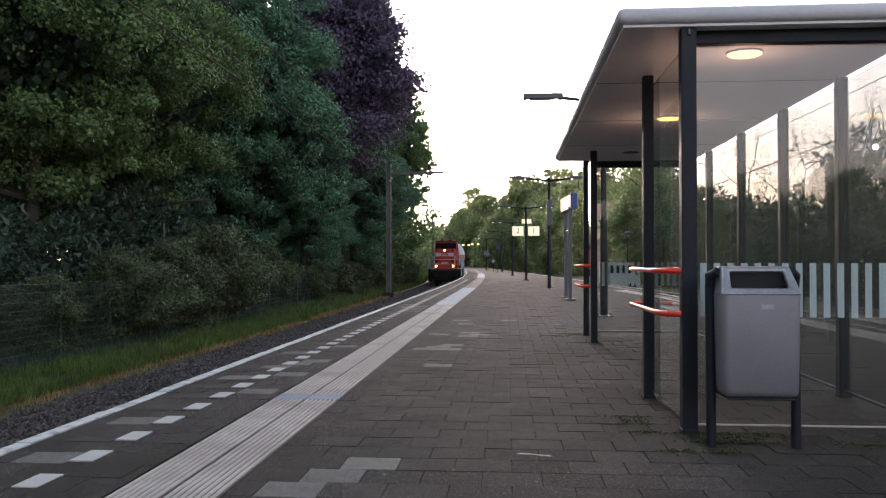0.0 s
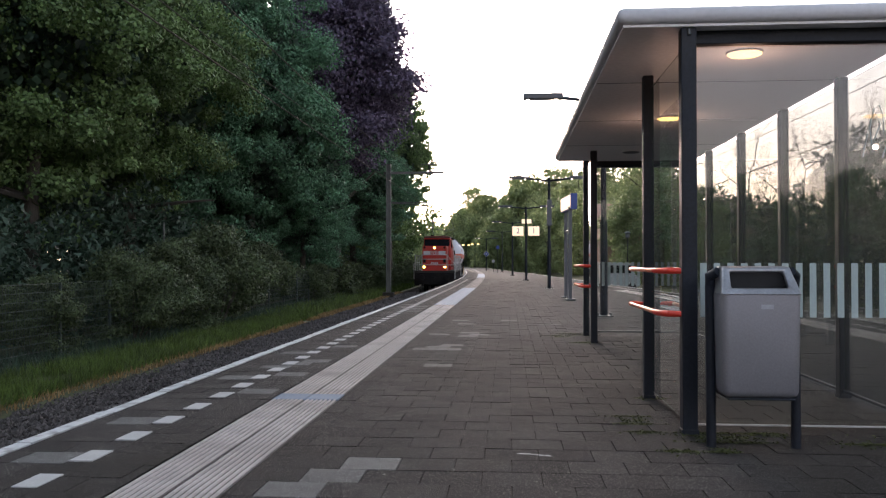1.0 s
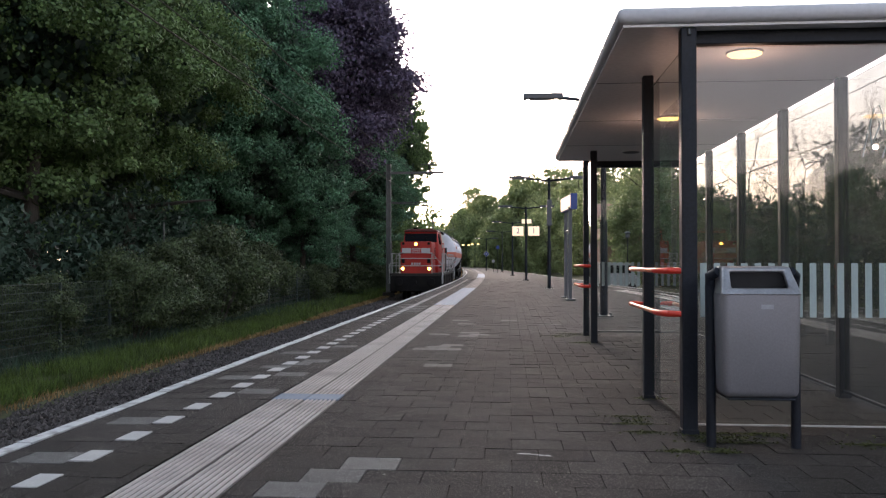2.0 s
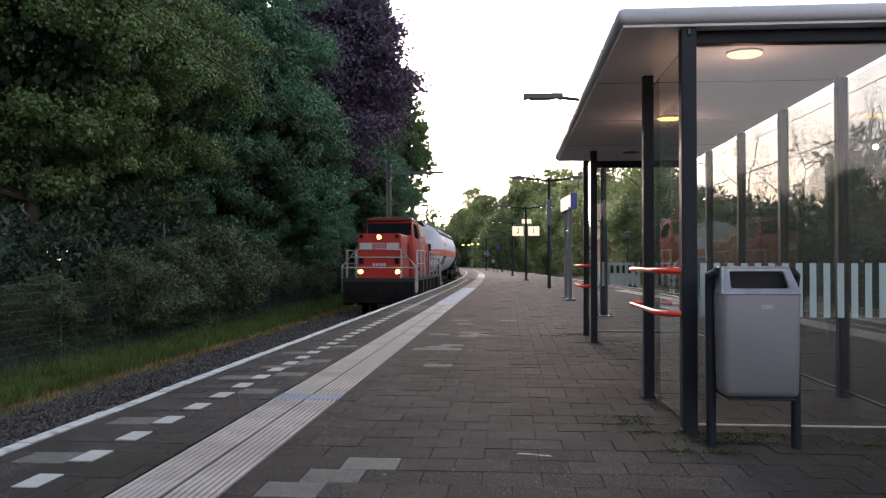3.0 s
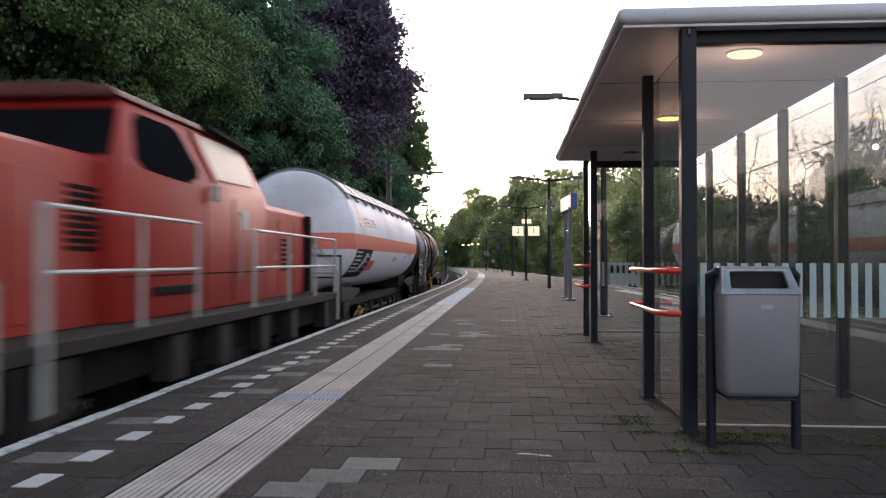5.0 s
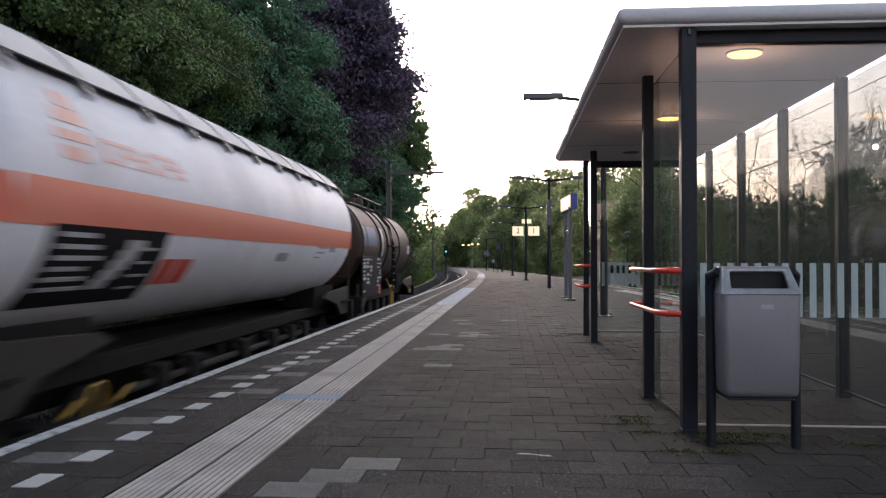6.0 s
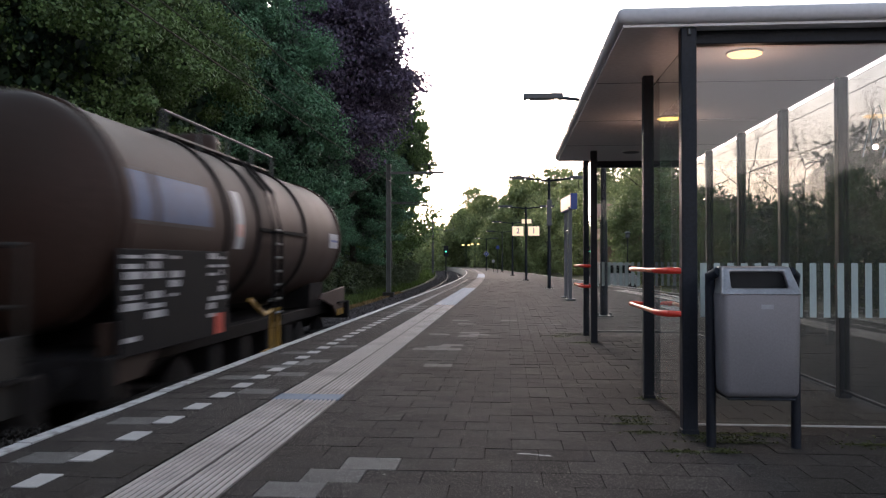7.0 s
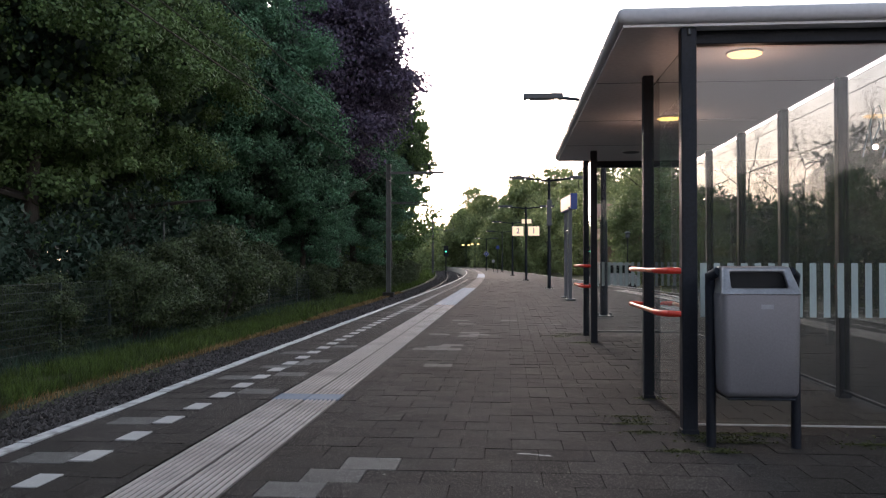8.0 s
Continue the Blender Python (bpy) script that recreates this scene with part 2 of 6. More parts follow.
M = dict(
    paver=material("concrete_paver", (0.0218, 0.0198, 0.0190), 0.9, scale=3.5, vary=0.6, grain=130, bump=0.8, per_object=0.42, dirt=(0.013, 0.012, 0.010), dirt_amount=0.6, placed=True, dirt_scale=0.7, speck=0.62, spec=0.10),
    paver_rest=material("far_pavers", (0.0222, 0.0200, 0.0190), 0.9, scale=3.5, vary=0.6, grain=130, bump=0.7, per_island=0.40, dirt=(0.014, 0.013, 0.010), dirt_amount=0.55, placed=True, dirt_scale=0.7, speck=0.62, spec=0.10),
    paver_light=material("pale_paver", (0.088, 0.086, 0.083), 0.85, scale=9, vary=0.35, grain=120, bump=0.4, per_object=0.12, placed=True, speck=0.25, spec=0.10),
    joint=material("sandy_joint", (0.024, 0.021, 0.016), 0.95, scale=2, vary=0.4, grain=90, bump=0.6, dirt=(0.016, 0.019, 0.008), dirt_amount=0.6, placed=True, spec=0.10),
    white_block=material("white_paint_block", (0.335, 0.332, 0.328), 0.75, scale=8, vary=0.12, grain=90, bump=0.2, per_object=0.06, dirt=(0.340, 0.329, 0.306), placed=True, speck=0.1, spec=0.20),
    edge_white=material("worn_edge_paint", (0.45, 0.45, 0.45), 0.75, scale=5, vary=0.1, grain=70, bump=0.2, dirt=(0.16, 0.15, 0.135), dirt_amount=0.8, placed=True, dirt_scale=7.0, spec=0.20),
    tactile=material("ribbed_guide_tile", (0.37, 0.335, 0.315), 0.8, scale=4, vary=0.15, grain=100, bump=0.25, per_object=0.08, dirt=(0.176, 0.158, 0.145), dirt_amount=0.55, placed=True, dirt_scale=1.2, spec=0.20),
    tactile_blue=material("pale_blue_guide_tile", (0.135, 0.175, 0.235), 0.75, scale=4, vary=0.12, grain=100, bump=0.25, per_object=0.06, placed=True, spec=0.20),
    concrete=material("platform_concrete", (0.350, 0.336, 0.308), 0.85, scale=2, vary=0.25, grain=70, bump=0.4, dirt=(0.140, 0.126, 0.112), dirt_amount=0.5, spec=0.20),
    ballast=material("ballast_stone", (0.081, 0.071, 0.067), 0.85, scale=3, vary=0.5, grain=40, bump=0.6, per_island=0.5, spec=0.10),
    soil=material("trackside_soil", (0.070, 0.059, 0.042), 0.95, scale=0.8, vary=0.4, grain=30, bump=0.7, dirt=(0.112, 0.077, 0.035), dirt_amount=0.5, spec=0.10),
    ground=material("woodland_floor", (0.05, 0.052, 0.026), 0.95, scale=0.5, vary=0.5, grain=12, bump=0.8, dirt=(0.07, 0.05, 0.03), dirt_amount=0.5, spec=0.10),
    rail=material("rail_steel", (0.10, 0.085, 0.075), 0.75, 0.0, spec=0.15, scale=6, vary=0.25, dirt=(0.096, 0.048, 0.028), dirt_amount=0.6),
    sleeper=material("sleeper_concrete", (0.2, 0.18, 0.16), 0.9, scale=3, vary=0.3, bump=0.4, spec=0.20),
    black_steel=material("blue_black_painted_steel", (0.010, 0.013, 0.02), 0.5, spec=0.25, scale=5, vary=0.3, grain=40, bump=0.05),
    grey_steel=material("grey_painted_steel", (0.075, 0.08, 0.09), 0.5, 0.2, scale=5, vary=0.2, dirt=(0.07, 0.06, 0.05)),
    galv=material("galvanised_steel", (0.102, 0.108, 0.105), 0.55, 0.5, scale=4, vary=0.25, dirt=(0.048, 0.042, 0.036)),
    fascia=material("aluminium_fascia", (0.540, 0.533, 0.553), 0.5, 0.0, scale=2, vary=0.06, grain=25, dirt=(0.270, 0.257, 0.257), dirt_amount=0.12),
    soffit=material("pale_soffit_panel", (0.780, 0.750, 0.760), 0.55, scale=1.5, vary=0.08, grain=20),
    red_grip=material("red_coated_rail", (0.743, 0.047, 0.027), 0.42, scale=8, vary=0.15, grain=60),
    wood_grip=material("worn_orange_rail", (0.837, 0.216, 0.095), 0.45, scale=10, vary=0.25, grain=60, dirt=(0.810, 0.567, 0.405), dirt_amount=0.6),
    bin_steel=material("brushed_bin_steel", (0.188, 0.184, 0.200), 0.45, 0.35, scale=3, vary=0.1, grain=80, bump=0.03, dirt=(0.146, 0.140, 0.140), dirt_amount=0.5),
    bin_rim=material("worn_bin_rim", (0.302, 0.302, 0.319), 0.35, 0.6, scale=9, vary=0.2, grain=60, dirt=(0.179, 0.168, 0.168), dirt_amount=0.6),
    black=material("black_void", (0.008, 0.008, 0.009), 0.8),
    glass=glass_material("shelter_glass", (0.85, 0.88, 0.87), 0.18),
    glass_side=glass_material("tinted_side_glass", (0.36, 0.375, 0.36), 0.3, 0.02),
    frosted=material("frosted_stripe_film", (0.48, 0.58, 0.575), 0.6, scale=6, vary=0.08),
    glass_edge=material("green_glass_edge", (0.02, 0.04, 0.035), 0.5, spec=0.1),
    sill=material("pale_glass_sill", (0.36, 0.36, 0.36), 0.6, scale=6, vary=0.2),
    gum=material("trodden_gum", (0.16, 0.155, 0.15), 0.8),
    lamp_glow=material("warm_lamp_disc", (1.0, 0.60, 0.17), 0.5, vary=0.02, glow=1.1),
    led=material("small_white_lamp", (1.0, 0.8, 0.6), 0.5, vary=0.02, glow=3.0),
    street_glow=material("yellow_street_lamp", (1.0, 0.68, 0.25), 0.5, vary=0.02, glow=0.7),
    sign_white=material("lit_sign_panel", (1.0, 0.80, 0.52), 0.4, vary=0.03, glow=0.24),
    sign_blue=material("sign_blue", (0.012, 0.04, 0.2), 0.4, scale=4, vary=0.1),
    sign_black=material("sign_ink", (0.02, 0.02, 0.025), 0.5),
    green_signal=material("green_signal_lens", (0.1, 1.0, 0.55), 0.4, vary=0.02, glow=0.4),
    wire=material("catenary_wire", (0.05, 0.042, 0.036), 0.8, spec=0.05),
    bark=material("tree_bark", (0.05, 0.043, 0.034), 0.95, scale=2, vary=0.4, grain=18, bump=1.0, stretch=(1, 1, 0.25)),
    leaf_oak=leaf_material("oak_leaves", (0.086, 0.188, 0.104)),
    leaf_light=leaf_material("young_leaves", (0.102, 0.166, 0.056)),
    # dark leaf tone: the wood's inner shade is put into this colour
    leaf_dark=leaf_material("dark_shade_toned_leaves", (0.036, 0.064, 0.041)),
    leaf_copper=leaf_material("copper_beech_leaves", (0.098, 0.078, 0.125)),
    leaf_bush=leaf_material("bush_leaves", (0.066, 0.090, 0.038)),
    # fresh green lightened further, so the colour carries the distance haze
    leaf_far=leaf_material("hazed_far_leaves", (0.20, 0.25, 0.11), 0.5, 0.22),
    blossom=leaf_material("pale_blossom", (0.3, 0.26, 0.22)),
    grass=leaf_material("verge_grass", (0.068, 0.104, 0.022), 0.3, 0.5),
    grass_dry=leaf_material("dry_verge_grass", (0.22, 0.14, 0.06), 0.2, 0.4),
    moss=leaf_material("joint_moss", (0.052, 0.062, 0.018), 0.15, 0.5),
    fence_green=material("dark_green_fence", (0.03, 0.045, 0.038), 0.6, scale=4, vary=0.2),
    loco_red=material("red_locomotive_paint", (0.35, 0.023, 0.015), 0.5, spec=0.3, scale=1.2, vary=0.18, grain=30, dirt=(0.25, 0.034, 0.026), dirt_amount=0.5),
    loco_grey=material("light_grey_panel", (0.38, 0.38, 0.395), 0.5, scale=3, vary=0.1, dirt=(0.390, 0.377, 0.364)),
    loco_dark=material("sooty_underframe", (0.012, 0.011, 0.011), 0.85, spec=0.08, scale=3, vary=0.4, grain=40, bump=0.3, dirt=(0.022, 0.019, 0.015)),
    loco_frame=material("dusty_frame", (0.032, 0.029, 0.026), 0.8, spec=0.12, scale=3, vary=0.3, dirt=(0.036, 0.032, 0.027)),
    handrail=material("grey_handrail", (0.38, 0.38, 0.36), 0.5, scale=8, vary=0.2, dirt=(0.240, 0.216, 0.192)),
    window=material("cab_window_glass", (0.010, 0.011, 0.013), 0.5, scale=2, vary=0.1, spec=0.0),
    windscreen_dust=material("dusty_windscreen", (0.34, 0.32, 0.27), 0.4, scale=2, vary=0.25, dirt=(0.2, 0.18, 0.14)),
    headlight=material("headlight_lens", (1.0, 0.38, 0.06), 0.3, vary=0.02, glow=5.0),
    tank_white=material("white_tank_paint", (0.66, 0.655, 0.69), 0.6, spec=0.35, scale=0.7, vary=0.1, grain=14, dirt=(0.337, 0.332, 0.337), dirt_amount=0.5),
    tank_orange=material("orange_band_paint", (0.689, 0.190, 0.119), 0.45, scale=1.2, vary=0.12, dirt=(0.594, 0.238, 0.166)),
    loco_roof=material("sooty_red_roof", (0.11, 0.028, 0.022), 0.7, scale=2, vary=0.3, dirt=(0.05, 0.03, 0.028), dirt_amount=0.6),
    tactile_groove=material("dirty_tile_groove", (0.094, 0.083, 0.076), 0.9, scale=4, vary=0.3, grain=100, per_object=0.08, placed=True, spec=0.20),
    tank_shield=material("sun_shield_sheet", (0.359, 0.349, 0.367), 0.6, spec=0.35, scale=0.8, vary=0.12, dirt=(0.323, 0.296, 0.278), dirt_amount=0.5),
    tank_brown=material("rusty_brown_tank_paint", (0.038, 0.0215, 0.016), 0.62, spec=0.2, scale=0.9, vary=0.2, grain=16, bump=0.05, dirt=(0.024, 0.017, 0.013), dirt_amount=0.6),
    blue_plate=material("faded_blue_plate", (0.055, 0.092, 0.175), 0.6, scale=5, vary=0.3, spec=0.2, dirt=(0.09, 0.085, 0.085)),
    grey_plate=material("faded_grey_plate", (0.185, 0.176, 0.176), 0.5, scale=3, vary=0.15),
    plate_border=material("dirty_plate_border", (0.055, 0.047, 0.045), 0.7, spec=0.2, scale=4, vary=0.3),
    board=material("dark_data_board", (0.009, 0.009, 0.010), 0.8, spec=0.1, scale=3, vary=0.2),
    ink_white=material("white_marking", (0.40, 0.40, 0.412), 0.6, scale=6, vary=0.1),
    ink_grey=material("grey_marking", (0.30, 0.31, 0.33), 0.6, scale=6, vary=0.1),
    ink_red=material("red_label", (0.55, 0.06, 0.03), 0.6, scale=6, vary=0.1),
    ink_salmon=material("faded_red_lettering", (0.62, 0.33, 0.27), 0.55, scale=6, vary=0.12),
    yellow=material("yellow_step_paint", (0.36, 0.20, 0.015), 0.5, scale=6, vary=0.25, dirt=(0.12, 0.08, 0.04)),
    van_white=material("van_paint", (0.330, 0.342, 0.348), 0.35, scale=1, vary=0.06),
    roof_tile=material("house_roof_tiles", (0.30, 0.16, 0.13), 0.85, scale=1.5, vary=0.25, grain=10),
    brick_wall=material("house_brick", (0.22, 0.13, 0.10), 0.9, scale=2, vary=0.25, grain=25),
)

# the film lets some light through
_film = M["frosted"].node_tree
_clear, _mix = _film.nodes.new("ShaderNodeBsdfTransparent"), _film.nodes.new("ShaderNodeMixShader")
_mix.inputs[0].default_value = 0.6
_film.links.new(_clear.outputs[0], _mix.inputs[1])
_film.links.new(_film.nodes["Principled BSDF"].outputs[0], _mix.inputs[2])
_film.links.new(_mix.outputs[0], _film.nodes["Material Output"].inputs["Surface"])

# ---------------------------------------------------------------- mesh helpers


def part(name, bm, mat, parent=None, label="", smooth=False):
    me = bpy.data.meshes.new(name)
    bm.normal_update()
    if smooth:
        for f in bm.faces:
            f.smooth = True
        for e in bm.edges:
            if len(e.link_faces) == 2 and e.calc_face_angle(0) > 0.7:
                e.smooth = False
    bm.to_mesh(me)
    bm.free()
    me.materials.append(M[mat])
    ob = new(name, me)
    if parent is not None:
        ob.parent = parent
    if label:
        ob["label"] = label
    return ob


def thing(name, label, category, group="", at=None, kind=""):
    ob = tagged(new(name), label, category, group, kind)
    if at is not None:
        ob.matrix_basis = at
    return ob


def box(x0, x1, y0, y1, z0, z1, bevel=0.0, bm=None, seg=2):
    b = bmesh.new()
    vs = [b.verts.new((x, y, z)) for z in (z0, z1) for y in (y0, y1) for x in (x0, x1)]
    for f in ((0, 2, 3, 1), (4, 5, 7, 6), (0, 1, 5, 4), (2, 6, 7, 3), (0, 4, 6, 2), (1, 3, 7, 5)):
        b.faces.new([vs[i] for i in f])
    if bevel:
        bmesh.ops.bevel(b, geom=b.edges[:], offset=bevel, segments=seg, profile=0.5, affect="EDGES")
    return merge(bm, b)


def merge(bm, b):
    if bm is None:
        return b
    me = bpy.data.meshes.new("t")
    b.to_mesh(me)
    b.free()
    bm.from_mesh(me)
    bpy.data.meshes.remove(me)
    return bm


def rod(p0, p1, r, bm=None, r2=None, seg=10):
    """A round bar between two points."""
    p0, p1 = Vector(p0), Vector(p1)
    b = bmesh.new()
    d = p1 - p0
    m = Matrix.Translation((p0 + p1) / 2) @ d.to_track_quat("Z", "Y").to_matrix().to_4x4()
    bmesh.ops.create_cone(b, cap_ends=True, segments=seg, radius1=r, radius2=r if r2 is None else r2, depth=d.length, matrix=m)
    return merge(bm, b)


def pipe(points, r, bm=None, seg=10):
    """A bar bent through points, its corners joined by mitred rings."""
    pts = [Vector(p) for p in points]
    b = bmesh.new() if bm is None else bm
    rings = []
    for i, p in enumerate(pts):
        a = (p - pts[i - 1]).normalized() if i else (pts[1] - p).normalized()
        c = (pts[i + 1] - p).normalized() if i < len(pts) - 1 else a
        t = (a + c).normalized()
        side = t.cross(Vector((0, 0, 1)))
        if side.length < 0.05:
            side = t.cross(Vector((0, 1, 0)))
        if rings and side.dot(last) < 0:
            side = -side
        side.normalize()
        last = side.copy()
        upv = side.cross(t).normalized()
        k = 1 / max(0.5, t.dot(a))
        rings.append([b.verts.new(p + (side * math.cos(q) + upv * math.sin(q)) * r * (k if 0 < i < len(pts) - 1 else 1))
                      for q in (2 * math.pi * j / seg for j in range(seg))])
    for a, c in zip(rings, rings[1:]):
        off = min(range(seg), key=lambda o: sum((a[j].co - c[(j + o) % seg].co).length for j in (0, 2)))
        for j in range(seg):
            b.faces.new((a[j], a[(j + 1) % seg], c[(j + 1 + off) % seg], c[(j + off) % seg]))
    b.faces.new(rings[0][::-1])
    b.faces.new(rings[-1])
    bmesh.ops.recalc_face_normals(b, faces=b.faces[:])
    return b


def revolve(profile, seg=48, axis="Y", bm=None):
    """A body turned from (radius, place along axis) pairs."""
    b = bmesh.new()
    rings = []
    for r, s in profile:
        ring = []
        for j in range(seg):
            q = 2 * math.pi * j / seg
            c, d = r * math.cos(q), r * math.sin(q)
            ring.append(b.verts.new({"Y": (c, s, d), "Z": (c, d, s), "X": (s, c, d)}[axis]))
        rings.append(ring)
    for a, c in zip(rings, rings[1:]):
        for j in range(seg):
            b.faces.new((a[j], a[(j + 1) % seg], c[(j + 1) % seg], c[j]))
    b.faces.new(rings[0][::-1])
    b.faces.new(rings[-1])
    bmesh.ops.recalc_face_normals(b, faces=b.faces[:])
    return merge(bm, b)


def prism(outline, lo, hi, axis="Y", bevel=0.0, bm=None):
    """An outline in the two other axes, drawn out along axis."""
    b = bmesh.new()

    def at(u, v, s):
        return {"Y": (u, s, v), "X": (s, u, v), "Z": (u, v, s)}[axis]
    a = [b.verts.new(at(u, v, lo)) for u, v in outline]
    c = [b.verts.new(at(u, v, hi)) for u, v in outline]
    b.faces.new(a)
    b.faces.new(c[::-1])
    for i in range(len(a)):
        j = (i + 1) % len(a)
        b.faces.new((a[j], a[i], c[i], c[j]))
    bmesh.ops.recalc_face_normals(b, faces=b.faces[:])
    if bevel:
        bmesh.ops.bevel(b, geom=b.edges[:], offset=bevel, segments=2, profile=0.5, affect="EDGES")
    return merge(bm, b)


def raw(name, verts, faces, mat, parent=None, label="", smooth=False):
    me = bpy.data.meshes.new(name)
    me.from_pydata(verts, [], faces)
    me.materials.append(M[mat])
    me.update()
    if smooth:
        me.polygons.foreach_set("use_smooth", [True] * len(me.polygons))
    ob = new(name, me)
    if parent is not None:
        ob.parent = parent
    if label:
        ob["label"] = label
    return ob


def blades(name, centres, size, mat, parent=None, label="", droop=0.4, shape=0.6, seed=1, flat=0.0, facing=None, corners=4):
    """Many small folded leaves, one at each centre, turned at random."""
    rng = np.random.default_rng(seed)
    c = np.asarray(centres, float)
    n = len(c)
    a = rng.normal(size=(n, 3))
    a[:, 2] *= 1 - flat
    a /= np.linalg.norm(a, axis=1)[:, None]
    s = rng.normal(size=(n, 3))
    s -= (s * a).sum(1)[:, None] * a
    s /= np.linalg.norm(s, axis=1)[:, None]
    if facing is not None:
        out = np.asarray(facing, float) + 1.15 * rng.normal(size=(n, 3)) / 1.7
        out /= np.linalg.norm(out, axis=1)[:, None]
        a -= (a * out).sum(1)[:, None] * out
        a /= np.linalg.norm(a, axis=1)[:, None]
        s = np.cross(out, a)
    k = (size * rng.uniform(0.6, 1.35, n))[:, None]
    tip, base = c + a * k * 0.5, c - a * k * 0.5
    nrm = np.cross(a, s) * k * 0.16 * droop
    left, right = c + s * k * 0.5 * shape + nrm, c - s * k * 0.5 * shape + nrm
    v = np.stack([base, left, tip, right] if corners == 4 else [left, tip, right], 1).reshape(-1, 3)
    me = bpy.data.meshes.new(name)
    me.vertices.add(corners * n)
    me.vertices.foreach_set("co", v.ravel())
    me.loops.add(corners * n)
    me.loops.foreach_set("vertex_index", np.arange(corners * n))
    me.polygons.add(n)
    me.polygons.foreach_set("loop_start", np.arange(0, corners * n, corners))
    me.update(calc_edges=True)
    me.materials.append(M[mat])
    ob = new(name, me)
    if parent is not None:
        ob.parent = parent
    if label:
        ob["label"] = label
    return ob


# ---------------------------------------------------------------- the plan
EDGE_X, TRACK_X, RAIL_Z, BED_Z = -3.42, -5.05, -0.90, -1.08
BEND_Y, BEND_R = 39.0, 1145.0


def bend(y):
    """How far the line has swung to the west at y."""
    return -max(0.0, y - BEND_Y) ** 2 / (2 * BEND_R)


def on_line(s, x=0.0):
    """Place and heading (degrees) at s metres along the line, x beside its centre."""
    a = -max(0.0, s - BEND_Y) / BEND_R
    return TRACK_X + bend(s) + x, s, -math.degrees(a)


def east_edge(y):
    return max(7.75 - 0.082 * max(0.0, y - 21), EDGE_X + bend(y) + 2.6)


STATIONS = [-40, -20, -8, 0, 6, 12, 20, 30, 39, 46, 54, 62, 70, 80, 90, 100, 112, 126, 140, 156, 172, 190, 210]


def strip(name, left, right, z0, z1, mat, label="", stations=STATIONS, parent=None):
    """A long slab between two lines over the ground, that follows the bend."""
    v, f = [], []
    for y in stations:
        for z in (z0, z1):
            v += [(left(y), y, z), (right(y), y, z)]
    for i in range(len(stations) - 1):
        a, b = 4 * i, 4 * i + 4
        f += [(a + 2, a + 3, b + 3, b + 2), (a, b, b + 1, a + 1), (a, a + 2, b + 2, b), (a + 1, b + 1, b + 3, a + 3)]
    f += [(0, 1, 3, 2), (a + 4, a + 6, a + 7, a + 5)]
    return raw(name, v, f, mat, parent, label)

# ---------------------------------------------------------------- ground and platform
def ground_sheet():
    xs = [-1500, -400, -120, -60, -30, -20, -15, -12, -10.5, -9, -8.2, -7.5, -6.9, 7.0, 12, 14, 16, 20, 30, 60, 150, 500, 1500]
    ys = [-1500, -300, -100, -40] + list(range(-30, 240, 5)) + [300, 500, 1000, 2500]
    v, f = [], []
    for y in ys:
        for x in xs:
            z = -1.12 if -7 < x < 13 else -1.0
            if x < -7 or x > 13:
                z += 0.10 * noise.noise((x * 0.4, y * 0.3, 0)) + 0.05 * noise.noise((x * 1.7, y * 1.1, 3))
            v.append((x + (bend(y) if abs(x) < 300 and y < 260 else 0), y, z))
    w = len(xs)
    for j in range(len(ys) - 1):
        for i in range(w - 1):
            a = j * w + i
            f.append((a, a + 1, a + w + 1, a + w))
    return tagged(raw("ground", v, f, "ground", smooth=True), "dark earthy woodland floor with leaf litter", "ground", kind="structure")


ground_sheet()
tagged(strip("soil_bed", lambda y: -8.3 + bend(y), lambda y: -3.3 + bend(y), -1.3, BED_Z, "soil"), "brown soil bed under the ballast", "ground", kind="structure")
platform = tagged(strip("platform", lambda y: EDGE_X + bend(y) + 0.012, lambda y: east_edge(y), -1.3, -0.012, "joint"),
                  "paved concrete island platform between two tracks", "platform", kind="structure")


def rails_and_sleepers():
    track = thing("railway_track", "rusty steel railway track on concrete sleepers in ballast", "track", kind="structure")
    for off in (-0.755, 0.755):
        v, f = [], []
        prof = [(-0.036, 0), (0.036, 0), (0.036, -0.04), (0.01, -0.055), (0.01, -0.13), (0.07, -0.15), (-0.07, -0.15), (-0.01, -0.13), (-0.01, -0.055), (-0.036, -0.04)]
        st = list(range(-40, 215, 5))
        for y in st:
            v += [(TRACK_X + off + bend(y) + u, y, RAIL_Z + w) for u, w in prof]
        for i in range(len(st) - 1):
            for k in range(10):
                a, b = i * 10 + k, i * 10 + (k + 1) % 10
                f.append((b, a, a + 10, b + 10))
        raw("rail", v, f, "rail", track)
    v, f = [], []
    for i in range(330):
        y = -30 + i * 0.65
        x, y, a = on_line(y)
        for z in (-1.2, RAIL_Z - 0.151):
            for dy in (-0.12, 0.12):
                for dx in (-1.3, 1.3):
                    v.append((x + dx, y + dy + dx * math.sin(radians(a)), z))
        k = 8 * i
        f += [(k + 4, k + 5, k + 7, k + 6), (k, k + 1, k + 5, k + 4), (k + 2, k + 6, k + 7, k + 3), (k, k + 4, k + 6, k + 2), (k + 1, k + 3, k + 7, k + 5)]
    tagged(raw("sleepers", v, f, "sleeper", track), kind="stuff")


rails_and_sleepers()


